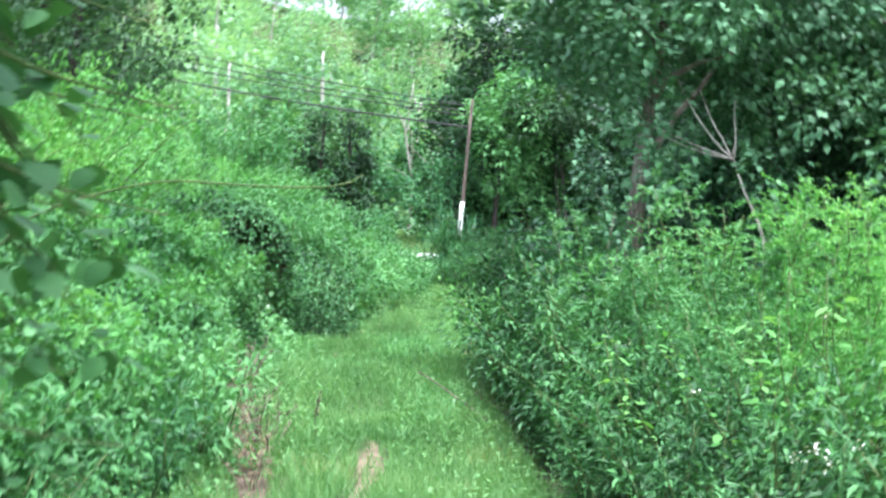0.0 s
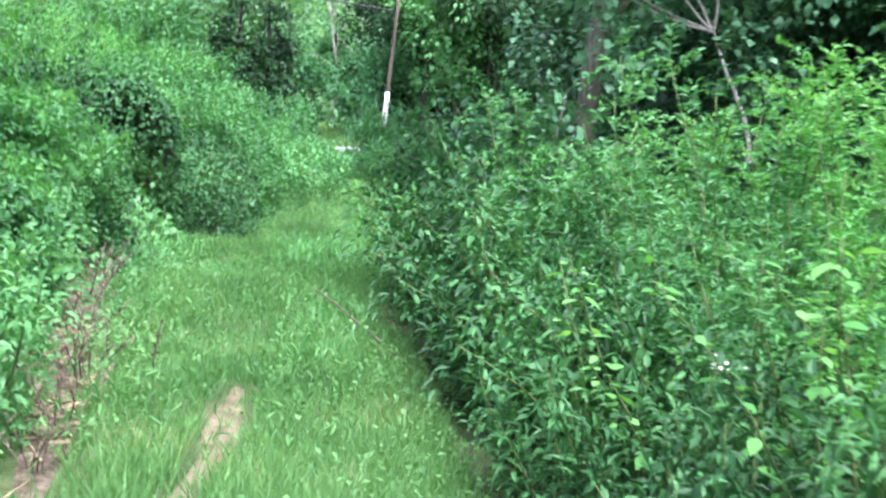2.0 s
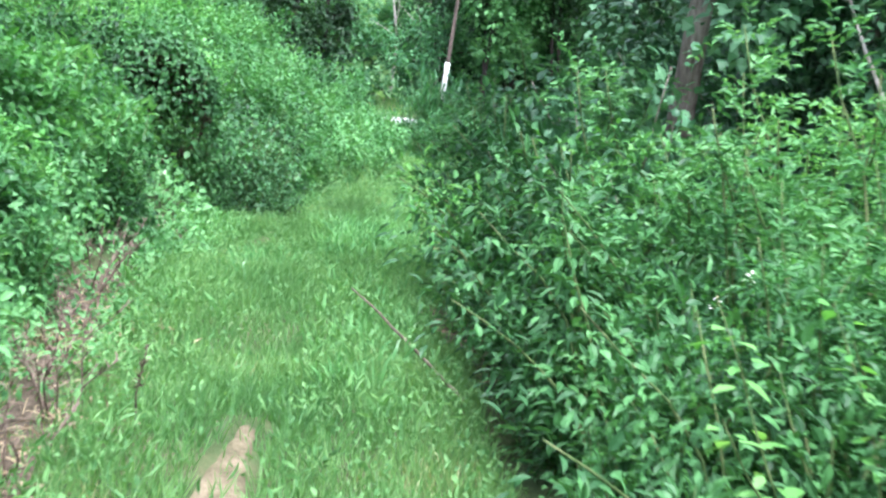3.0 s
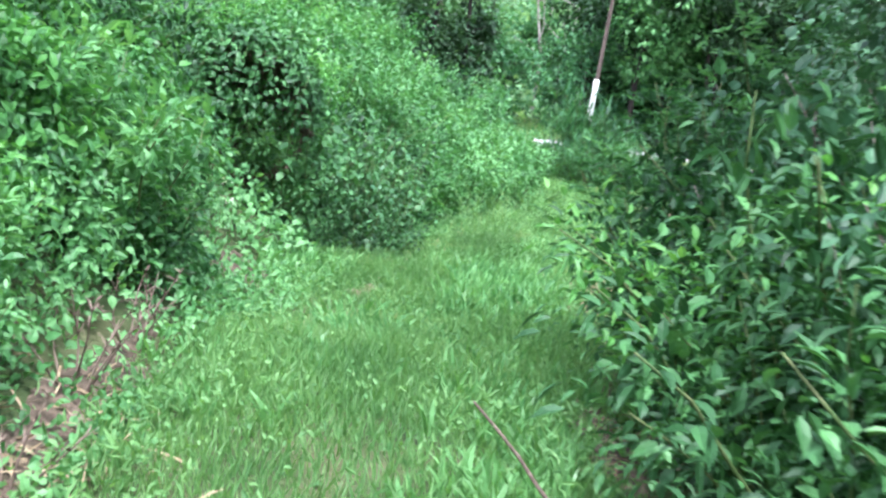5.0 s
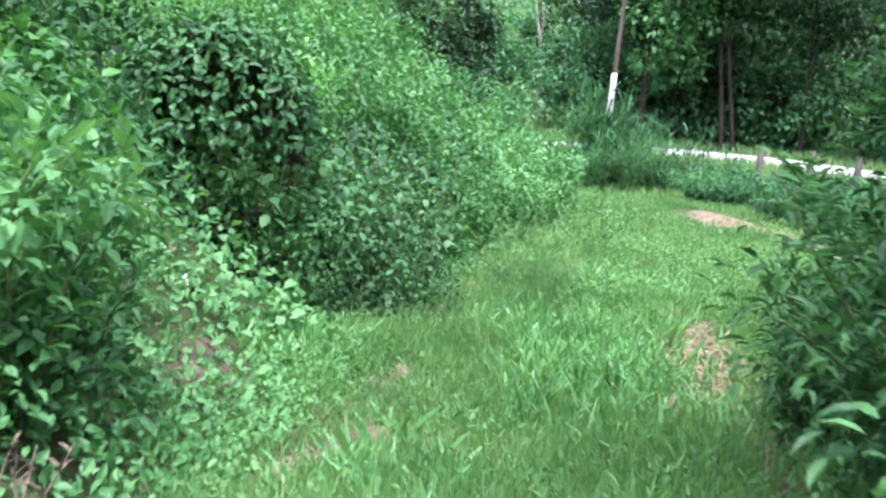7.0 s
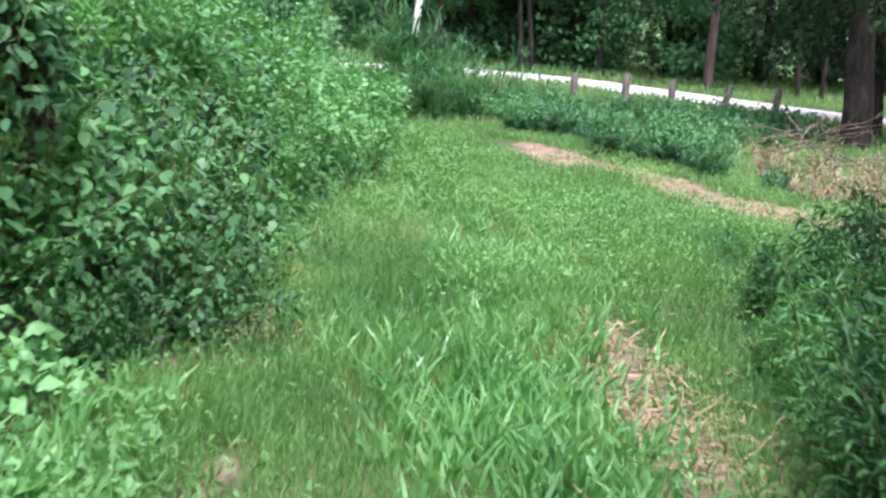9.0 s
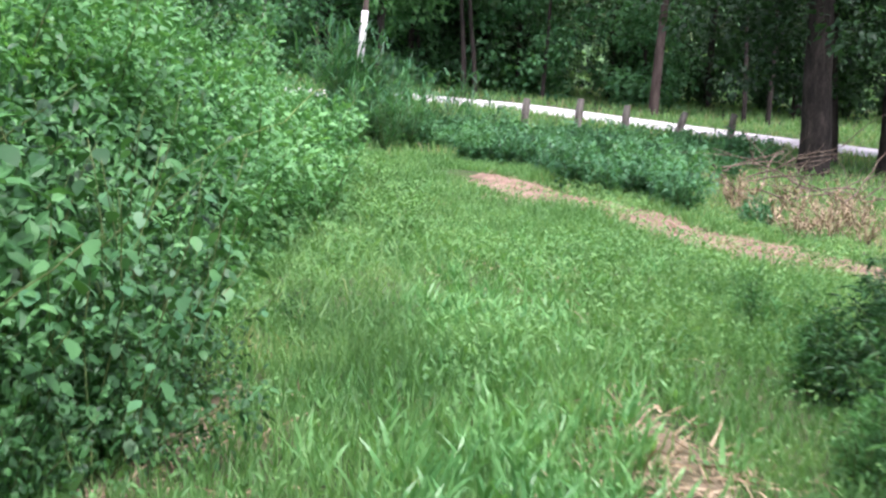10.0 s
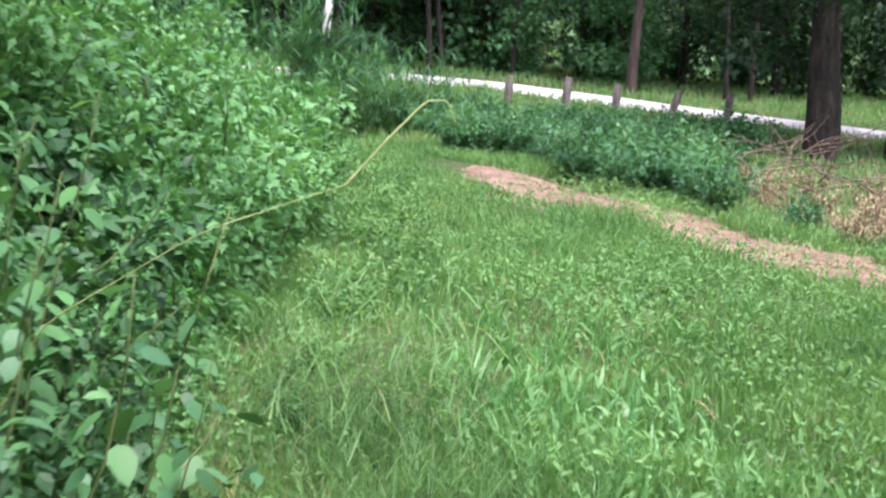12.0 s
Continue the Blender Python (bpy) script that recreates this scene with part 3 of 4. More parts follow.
sapling = shrub("young_shrub", 33, 1.5, 1.0, 6, 280, 0.068, 0.029, G_BRIGHT, M_STEM, "simple", 0.3, 0.2, split=True)
place(sapling, band(20, 14, 30, 1.0, 4.0, rng, 0.6, 1.0) + band(8, 6, 14, 1.8, 3.2, rng, 0.7, 1.1) + [(-2.9, 10.6, 0.62), (-2.65, 11.6, 0.55), (-4.0, 12.2, 1.25), (-4.6, 13.6, 1.3), (-3.8, 9.6, 1.0), (1.2, 7.6, 0.8), (1.35, 9.7, 0.9), (1.25, 11.3, 1.0), (1.75, 8.3, 1.0), (2.0, 10.3, 1.05)],
      "bright green young shrub with narrow leaves", "shrub", "young shrubs", rng)
bankbush = shrub("leafy_bush", 34, 1.5, 1.2, 6, 230, 0.105, 0.058, G_HERB, M_STEM, "simple", 0.36, 0.1, LEAF_FAR)
place(bankbush, [(-1.4, 25.2, 0.95), (-1.3, 26.6, 0.95), (-1.6, 24.0, 0.9), (-1.6, 27.6, 1.05), (-1.45, 28.9, 0.9), (-1.75, 22.9, 0.85)] + band(16, 19, 31, 0.9, 2.6, rng, 0.7, 1.0) + band(10, 30, 40, 1.1, 3.4, rng, 0.7, 1.1) + band(22, 14, 34, 3.5, 7.5, rng, 0.9, 1.5), "broad leafy green bush on the bank slope", "bush", "leafy bushes on the bank", rng)

# thicket on the other side of the path
rng = np.random.default_rng(22)
frond = shrub("feathery_shrub", 41, 1.75, 1.1, 8, 420, 0.05, 0.018, G_BRIGHT, M_STEM, "pinnate", 0.26, 0.3, split=True)
place(frond, [(2.5, 6.7, 1.06), (2.9, 7.3, 1.15), (2.6, 8.3, 1.15), (3.2, 8.8, 1.2), (2.8, 5.6, 1.02), (3.6, 6.6, 1.18), (3.4, 10.2, 1.2), (4.3, 7.8, 1.25), (2.2, 5.9, 0.92), (2.7, 10.4, 1.1)],
      "bright green shrub with feathery compound leaves", "shrub", "shrubs of the thicket", rng, 0.08)
fern_bush = shrub("thicket_shrub", 46, 1.6, 1.1, 8, 420, 0.052, 0.018, G_HERB, M_STEM, "pinnate", 0.26, 0.15, split=True)
place(fern_bush, [(1.75, 6.3, 0.88), (1.9, 7.4, 1.0), (1.6, 8.8, 1.1), (2.1, 9.6, 1.22), (2.15, 8.3, 1.15), (1.45, 7.6, 0.85), (1.6, 10.6, 1.2), (1.3, 9.7, 1.05), (0.85, 13.1, 1.3), (0.95, 12.3, 1.15), (1.0, 13.8, 1.3), (1.35, 13.3, 1.25), (1.55, 12.4, 1.15)],
      "mid-green shrub with fine narrow leaves", "shrub", "shrubs of the thicket", rng, 0.08)
darkbush = shrub("thicket_bush", 42, 1.15, 0.9, 9, 220, 0.066, 0.027, G_DARK, M_STEM, "simple", 0.28, 0.05, split=True)
place(darkbush, [(1.3, 4.9, 0.7), (1.42, 5.8, 0.9), (1.32, 6.8, 0.98), (1.25, 7.8, 1.05), (1.22, 8.8, 1.1), (1.22, 9.8, 1.18), (1.25, 10.8, 1.22), (1.25, 11.8, 1.25), (1.35, 12.8, 1.25), (1.75, 5.2, 0.95), (2.2, 5.0, 1.0), (1.85, 9.2, 1.2), (1.75, 10.9, 1.15), (1.6, 13.6, 1.2), (2.4, 13.8, 1.1), (2.6, 9.6, 1.3), (1.5, 10.2, 1.2), (2.3, 11.4, 1.05), (2.9, 12.2, 1.1), (1.25, 10.7, 1.4), (1.25, 11.4, 1.45), (1.25, 12.2, 1.45), (1.3, 13.0, 1.5), (1.45, 12.4, 1.5), (1.28, 10.0, 1.35), (1.35, 9.3, 1.15), (1.9, 13.0, 1.4), (2.9, 10.9, 1.3), (1.0, 9.6, 0.9), (1.05, 10.6, 1.1), (1.05, 11.6, 1.2), (1.0, 12.5, 1.3), (1.0, 13.2, 1.35), (1.05, 13.8, 1.35), (1.3, 14.3, 1.4), (1.3, 13.3, 1.6), (1.45, 13.9, 1.6), (0.85, 13.2, 0.85), (0.9, 13.9, 0.85), (-1.2, 2.75, 0.62), (-1.45, 3.3, 0.8), (-1.35, 4.1, 0.62)],
      "dark green dense bush beside the grass path", "bush", "shrubs of the thicket", rng, 0.08, clear=0.7)
weedtall = shrub("tall_weed", 43, 0.95, 0.4, 7, 110, 0.10, 0.028, G_DARK, M_STEM, "simple", 0.13, 0.1, split=True)
place(weedtall, [(1.05, 5.4, 0.8), (1.05, 6.4, 0.8), (1.0, 7.5, 0.75), (1.45, 4.6, 0.9), (1.9, 4.4, 1.0), (2.4, 4.2, 1.05), (0.98, 9.3, 0.7), (0.98, 10.4, 0.75), (1.0, 11.5, 0.75), (1.2, 13.6, 0.8), (1.7, 14.4, 0.8), (1.85, 18.6, 0.75), (2.05, 19.3, 0.85), (1.75, 19.6, 0.7), (2.3, 18.7, 0.9), (2.4, 20.3, 0.9), (2.7, 19.5, 1.0), (2.2, 17.6, 1.0), (3.0, 21.2, 0.8), (1.65, 17.9, 0.95), (1.9, 17.2, 1.05), (1.55, 18.5, 0.85), (2.1, 18.2, 1.1), (1.75, 16.6, 1.0), (2.5, 17.9, 1.15), (2.6, 18.8, 1.1), (1.5, 15.4, 0.9), (1.35, 14.6, 0.9), (0.7, 15.2, 0.85), (0.85, 15.6, 0.9), (1.0, 15.0, 1.0), (1.1, 15.7, 1.0), (0.75, 16.05, 0.75), (0.92, 16.5, 0.8), (1.0, 16.9, 0.75)],
      "tall green leafy weed at the path edge", "weeds", "tall weeds", rng, 0.1)

edge_weed = shrub("leafy_weed", 44, 0.85, 0.45, 8, 90, 0.095, 0.022, G_HERB, M_STEM, "simple", 0.13, 0.1, split=True)
place(edge_weed, [(0.95, 15.9, 0.85), (1.1, 16.4, 0.9), (1.2, 16.9, 0.9), (1.1, 17.4, 0.75), (1.3, 17.7, 0.9), (1.25, 18.3, 0.7), (1.5, 18.5, 0.85), (1.4, 16.2, 1.0), (1.6, 17.1, 1.05), (1.7, 17.8, 1.0), (1.9, 18.9, 0.9), (2.1, 21.6, 0.7), (1.7, 19.8, 0.75)],
      "bright leafy weed at the edge of the clearing", "weeds", "weeds at the clearing's edge", rng, 0.3)
pale_weed = shrub("low_weed", 45, 0.5, 0.6, 7, 80, 0.06, 0.03, G_MEADOW, M_STEM, "simple", 0.15, 0.05)
place(pale_weed, [(-0.32, 25.9, 1.0), (0.2, 27.8, 1.1), (-0.67, 24.5, 0.9), (-0.1, 25.1, 0.9), (-0.55, 28.5, 1.1), (0.1, 30.2, 1.1), (-0.75, 23.4, 0.8), (-0.95, 22.4, 0.8), (-0.5, 26.9, 1.0), (-1.15, 21.6, 0.7), (0.35, 29.0, 0.9), (-0.2, 24.2, 0.6), (-0.4, 30.0, 1.2)],
      "low yellowish-green weed clump in the grass", "weeds", "low weeds in the grass", rng)

# nettles on the bank towards the road
rng = np.random.default_rng(23)
nettle = shrub("nettle_clump", 51, 0.8, 0.6, 10, 60, 0.13, 0.055, G_NETTLE, M_STEM, "simple", 0.15, 0.1, LEAF_FAR)
spots = []
for k in range(150):
    y = rng.uniform(28.4, 43)
    lo = np.interp(y, [28.4, 30, 32.7, 35, 38, 43], [5.1, 4.2, 3.1, 2.1, 1.6, 0.6])
    x = float(rng.uniform(lo, lo + np.interp(y, [30, 36, 43], [3.5, 6.5, 9])))
    size = float(rng.uniform(0.6, 1.05)) * float(np.interp(y, [33, 38], [1.05, 0.9]))
    if x < 5.7 - 0.9 * rng.random() or y > 38.5:
        spots.append((x, float(y), size))
for k in range(34):
    x = float(rng.uniform(2.5, 11.2))
    spots.append((x, 40.6 + 0.22 * (x - 4) + float(rng.normal()) * 0.5, float(rng.uniform(0.75, 1.0))))
place(nettle, spots, "dark green nettle clump between soil strip and road", "weeds", "nettles below the road", rng)

# ---- trees ----
def tree(name, seed, height, crown_r, trunk_r, crown_from, clumps, per_clump, clump_r, leaf_len, mat, bark, lean=(0, 0), shape=LEAF_FAR, limbs=7, flat=0.75, width=0.6):
    """Trunk with limbs, and a crown of many small leaves in uneven clumps."""
    rng = np.random.default_rng(seed)
    root = new(name)
    path = bend((0, 0, -0.2), (lean[0], lean[1], height), height * 0.9, 9, rng, 0.035, 0.02)
    mesh_object("trunk", *tube(path, np.linspace(1, 0.18, 10) ** 0.8 * trunk_r, 9), bark, root, smooth=True)
    tips = []
    for k in range(limbs):
        s = rng.uniform(crown_from * 0.9, 0.95)
        b = path[int(s * 9)]
        a = 2 * math.pi * (k + rng.uniform(-0.3, 0.3)) / limbs
        lp = bend(b, (math.cos(a), math.sin(a), rng.uniform(0.1, 0.8)), crown_r * rng.uniform(0.6, 1.0), 6, rng, 0.16, 0.02)
        mesh_object("limb", *tube(lp, np.linspace(0.4, 0.08, 7) * trunk_r, 5), bark, root, smooth=True)
        tips += list(lp[2:])
    tips = np.array(tips)
    c = tips[rng.integers(0, len(tips), clumps)] + rng.normal(size=(clumps, 3)) * crown_r * 0.22
    over = rng.uniform(size=clumps) < 0.45
    mid = path[int(np.clip((crown_from + 1) / 2 * 9, 0, 9))]
    shell = rand_dirs(clumps, rng) * rng.uniform(0.55, 1, (clumps, 1)) * [crown_r, crown_r, height * (1 - crown_from) * 0.55]
    c = np.where(over[:, None], mid + shell, c)
    n = clumps * per_clump
    cc = np.repeat(c, per_clump, axis=0)
    rad = np.repeat(clump_r * rng.uniform(0.55, 1.3, clumps), per_clump)
    off = rand_dirs(n, rng) * (rng.uniform(0.25, 1, n) ** 0.6 * rad)[:, None] * [1, 1, flat]
    p = cc + off
    s = leaf_len * rng.uniform(0.6, 1.3, n)
    v, f = leaves(p, off / np.maximum(rad, 0.01)[:, None] + rand_dirs(n, rng) * 0.6 + [0, 0, -0.35], rand_dirs(n, rng) * 0.6 + [0, 0, 1], s, s * width, shape)
    mesh_object("crown", v, f, mat, root)
    return root


# the ivy-hung trees over the thicket
rng = np.random.default_rng(24)
ivy = tree("ivy_hung_tree", 61, 6.2, 2.6, 0.13, 0.26, 170, 170, 0.42, 0.11, G_IVY, M_BARK, (0.6, 0.5), LEAF_FAR, 9, 0.9, 0.7)
place(ivy, [(4.4, 14.4, 1.0), (6.8, 16.0, 1.1), (8.8, 15.0, 1.15), (4.9, 17.8, 1.1), (7.0, 12.6, 0.95), (5.3, 11.6, 0.9)], "tree hung with dark ivy behind the thicket", "tree", "ivy-hung trees", rng, 0.04)
leaner = tree("leaning_tree", 62, 6.8, 2.0, 0.125, 0.56, 130, 160, 0.4, 0.1, G_IVY, M_BARK, (0.35, 0.1), LEAF_FAR, 8, 0.95, 0.7)
place(leaner, [(1.98, 12.5, 1.0)], "bare-trunked leaning tree with an ivy-dark crown", "tree", "", rng, 0.01)
under = shrub("understorey_bush", 63, 2.4, 1.8, 7, 240, 0.12, 0.078, G_IVY, M_BARK, "simple", 0.5, 0.05, split=True)
place(under, [(2.9, 15.4), (4.0, 13.4), (5.2, 12.6), (6.0, 14.0), (3.2, 14.0), (7.2, 14.0), (4.6, 16.4), (8.4, 13.0), (1.4, 10.9, 0.7), (1.45, 12.0, 0.8), (1.5, 9.9, 0.66), (1.5, 12.8, 0.92), (1.55, 13.6, 0.95), (1.9, 14.3, 1.0), (5.6, 10.8), (7.0, 10.2), (4.8, 9.6), (4.3, 8.2), (4.6, 6.8)], "dark-leaved bush under the ivy-hung trees", "bush", "understorey bushes", rng)

# roadside wood
rng = np.random.default_rng(25)
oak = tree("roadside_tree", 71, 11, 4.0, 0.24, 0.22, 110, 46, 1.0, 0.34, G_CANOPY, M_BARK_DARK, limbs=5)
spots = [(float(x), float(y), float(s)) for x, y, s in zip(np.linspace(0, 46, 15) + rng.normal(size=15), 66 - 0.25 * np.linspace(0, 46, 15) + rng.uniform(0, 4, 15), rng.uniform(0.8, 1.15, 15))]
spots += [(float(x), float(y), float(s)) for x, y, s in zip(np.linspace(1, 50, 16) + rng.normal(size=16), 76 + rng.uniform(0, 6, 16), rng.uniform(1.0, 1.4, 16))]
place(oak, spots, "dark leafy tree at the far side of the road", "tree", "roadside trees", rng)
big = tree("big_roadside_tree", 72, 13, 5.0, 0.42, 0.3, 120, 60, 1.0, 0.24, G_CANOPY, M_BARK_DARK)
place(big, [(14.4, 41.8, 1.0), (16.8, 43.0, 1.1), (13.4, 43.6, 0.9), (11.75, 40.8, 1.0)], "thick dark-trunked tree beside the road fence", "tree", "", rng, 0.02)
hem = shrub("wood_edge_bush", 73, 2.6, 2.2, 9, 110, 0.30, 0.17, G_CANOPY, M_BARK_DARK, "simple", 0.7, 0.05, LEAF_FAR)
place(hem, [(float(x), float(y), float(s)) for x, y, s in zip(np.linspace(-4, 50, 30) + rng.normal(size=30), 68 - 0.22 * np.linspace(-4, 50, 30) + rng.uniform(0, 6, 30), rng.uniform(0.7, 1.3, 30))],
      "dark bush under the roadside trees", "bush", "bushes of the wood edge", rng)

verge = tree("roadside_sapling", 74, 7.5, 2.7, 0.1, 0.08, 90, 52, 0.9, 0.28, G_NETTLE, M_BARK_DARK, limbs=5)
place(verge, [(0.5, 63.4, 0.95), (4.4, 64.0, 1.0), (8.6, 62.8, 0.9), (-4.5, 61.6, 1.0), (13.8, 61.6, 0.9)], "mid-green young tree at the edge of the roadside wood", "tree", "roadside saplings", rng)

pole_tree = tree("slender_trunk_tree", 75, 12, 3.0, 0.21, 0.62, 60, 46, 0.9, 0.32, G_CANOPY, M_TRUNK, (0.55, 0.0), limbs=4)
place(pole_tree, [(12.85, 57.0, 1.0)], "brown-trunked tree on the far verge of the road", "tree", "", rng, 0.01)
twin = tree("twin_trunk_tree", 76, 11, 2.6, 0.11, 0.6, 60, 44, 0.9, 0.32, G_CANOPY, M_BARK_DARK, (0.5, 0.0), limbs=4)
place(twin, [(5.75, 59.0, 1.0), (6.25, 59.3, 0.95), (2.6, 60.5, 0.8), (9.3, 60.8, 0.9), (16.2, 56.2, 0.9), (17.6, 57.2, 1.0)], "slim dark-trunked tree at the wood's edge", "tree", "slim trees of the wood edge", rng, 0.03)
sunny = tree("sunlit_verge_tree", 77, 11.5, 2.6, 0.14, 0.42, 90, 60, 0.85, 0.3, G_HERB, M_BARK_DARK, limbs=6)
place(sunny, [(2.4, 59.6, 1.0), (4.0, 63.0, 1.05)], "light green tree standing beyond the utility pole", "tree", "light green verge trees", rng, 0.03)

# trees on the hill
rng = np.random.default_rng(26)
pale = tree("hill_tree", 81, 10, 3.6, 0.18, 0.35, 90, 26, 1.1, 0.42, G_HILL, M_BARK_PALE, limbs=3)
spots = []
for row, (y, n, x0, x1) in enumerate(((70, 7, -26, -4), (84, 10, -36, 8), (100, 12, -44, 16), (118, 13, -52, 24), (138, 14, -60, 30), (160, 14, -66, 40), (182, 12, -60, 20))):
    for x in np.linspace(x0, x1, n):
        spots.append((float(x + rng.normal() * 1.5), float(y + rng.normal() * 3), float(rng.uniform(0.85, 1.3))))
place(pale, spots, "pale green tree on the hillside, leaf colour paled further for haze", "tree", "hill trees", rng)
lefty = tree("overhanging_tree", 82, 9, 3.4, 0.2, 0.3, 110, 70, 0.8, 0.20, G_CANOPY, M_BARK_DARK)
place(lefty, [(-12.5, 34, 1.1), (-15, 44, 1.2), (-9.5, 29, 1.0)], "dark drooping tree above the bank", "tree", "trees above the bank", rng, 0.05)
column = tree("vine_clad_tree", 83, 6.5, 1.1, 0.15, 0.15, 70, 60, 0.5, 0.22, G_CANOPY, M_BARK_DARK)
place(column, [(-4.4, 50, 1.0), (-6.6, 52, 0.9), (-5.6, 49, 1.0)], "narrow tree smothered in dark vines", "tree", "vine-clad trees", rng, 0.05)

mid = tree("hillside_tree", 84, 9, 2.8, 0.16, 0.25, 80, 36, 1.0, 0.4, G_NETTLE, M_BARK_DARK, limbs=4)
place(mid, [(-9, 74, 1.0), (-14, 82, 1.1), (-3, 80, 0.9), (-20, 90, 1.2), (-6, 96, 1.2), (3, 90, 1.0), (-13, 104, 1.2), (-26, 100, 1.2), (0, 112, 1.3)], "deeper green tree on the hillside", "tree", "deeper green hill trees", rng)


def snag(seed, height):
    """A bare standing trunk with a few bare limbs."""
    g = np.random.default_rng(seed)
    root = new("bare_tree")
    path = bend((0, 0, -0.3), (0.04, 0, 1), height, 8, g, 0.05)
    mesh_object("trunk", *tube(path, np.linspace(0.14, 0.04, 9), 6), M_BARK_PALE, root, smooth=True)
    for i in range(5):
        j = int(g.integers(4, 8))
        lp = bend(path[j], (g.normal() * 0.6, g.normal() * 0.3, 1), height * g.uniform(0.15, 0.3), 5, g, 0.12)
        mesh_object("limb", *tube(lp, np.linspace(0.05, 0.015, 6), 5), M_BARK_PALE, root, smooth=True)
    return root


for k, (x, y, h) in enumerate(((1.6, 72, 9.5), (-2.4, 70, 7.5), (-1.4, 76, 9), (2.4, 82, 14), (0.2, 68, 6.5), (-4.0, 88, 11))):
    tagged(snag(300 + k, h), "bare pale tree standing on the hillside", "tree", "bare hill trees").matrix_basis = pose(x, y, float(land(x, y)))

# ---- utility pole and cables ----
pole = tagged(new("utility_pole"), "leaning brown utility pole with a white-painted foot", "utility pole")
base = np.array([0.30, 40.5, float(land(0.30, 40.5)) - 0.3])
top = np.array([0.70, 40.5, 7.0])
mesh_object("shaft", *tube(np.linspace(base, top, 6), np.linspace(0.075, 0.05, 6), 12), M_CREO, pole, smooth=True)
lo, hi = (base + (top - base) * ((z - base[2]) / (top[2] - base[2])) for z in (2.2, 3.38))
mesh_object("painted_foot", *tube(np.linspace(lo, hi, 4), [0.083, 0.081, 0.079, 0.077], 12), M_WHITE, pole, "white-painted pole foot", smooth=True)
for k, (z, sag) in enumerate(((6.75, 0.5), (6.55, 0.5), (6.4, 0.5), (6.0, 0.5))):
    a = np.array([0.55, 40.4, z]); b = np.array([-24.0, 38.0, z + 4.5 - 0.2 * k])
    s = np.linspace(0, 1, 24)[:, None]
    wire = a + (b - a) * s - np.array([0, 0, 4 * sag]) * s * (1 - s)
    tagged(mesh_object("overhead_cable", *tube(wire, [0.02 if k < 3 else 0.032] * 24, 5), M_WIRE, None, smooth=True), "black overhead cable running from the utility pole", "cable", "overhead cables")

# ---- road fence ----
def fence_post(h, lean):
    rng = np.random.default_rng(int(h * 100))
    p = new("fence_post")
    path = np.array([(0, 0, -0.25), (lean * 0.3, 0, h * 0.4), (lean * 0.8, 0.01, h * 0.85), (lean, 0, h)])
    mesh_object("post", *tube(path, [0.105, 0.10, 0.095, 0.08], 8), M_POSTWOOD, p)
    return p


for x, y, h, lean in ((4.55, 41.6, 1.25, 0.05), (5.9, 41.7, 1.3, 0.08), (7.3, 42.3, 1.25, 0.05), (8.85, 43.0, 1.15, 0.3), (10.5, 43.3, 1.2, 0.1)):
    p = tagged(fence_post(h, lean), "weathered grey wooden fence post beside the road", "fence post", "road fence posts")
    p.matrix_basis = pose(x, y, float(land(x, y)))

# ---- verge, reeds and brush by the road ----
rng = np.random.default_rng(91)
sets = []
for n, x0, x1, y0, y1, size, wid in ((26000, -3, 22, 36, 56, 0.22, 0.03), (14000, -6, 40, 54, 70, 0.3, 0.05), (9000, 3, 12, 22, 37, 0.2, 0.022)):
    x, y = rng.uniform(x0, x1, n), rng.uniform(y0, y1, n)
    keep = ~near_line(x, y, [ROAD], 1.6) & ~near_line(x, y, [SCRAPED], 1.1)
    x, y = x[keep], y[keep]
    sets.append(blades(x, y, rng, size * rng.uniform(0.5, 1.4, len(x)), wid, 0.5))
stuff("verge_grass", sets, G_GRASS, "rough bright green grass on the road verge", "grass")

reed = shrub("reed_clump", 92, 1.6, 0.9, 12, 24, 0.5, 0.028, G_NETTLE, M_STEM, "blade", 0.2, 0.05, BLADE_FAR)
place(reed, [(float(a), float(b), float(s)) for a, b, s in ((-0.1, 39.2, 1.1), (0.4, 39.6, 1.25), (1.0, 39.4, 1.15), (0.2, 38.2, 1.0), (1.4, 38.4, 0.95), (0.2, 37.2, 0.9), (0.8, 37.0, 0.85), (1.9, 39.6, 0.9), (2.6, 40.4, 0.85), (-0.55, 39.6, 0.75), (-0.8, 41.0, 0.8), (-0.3, 38.0, 0.6), (0.5, 41.4, 1.2), (1.6, 41.4, 1.0), (2.2, 41.2, 0.9), (3.2, 41.0, 0.8), (3.9, 41.6, 0.75), (2.9, 39.4, 0.75), (0.7, 40.2, 1.15), (0.05, 40.0, 1.35), (0.35, 39.9, 1.4), (0.6, 40.1, 1.4), (-0.2, 40.2, 1.25), (0.9, 40.0, 1.3), (1.3, 40.3, 1.2))],
      "tall dark reedy grass clump round the pole", "reeds", "reeds round the pole", rng, 0.25)


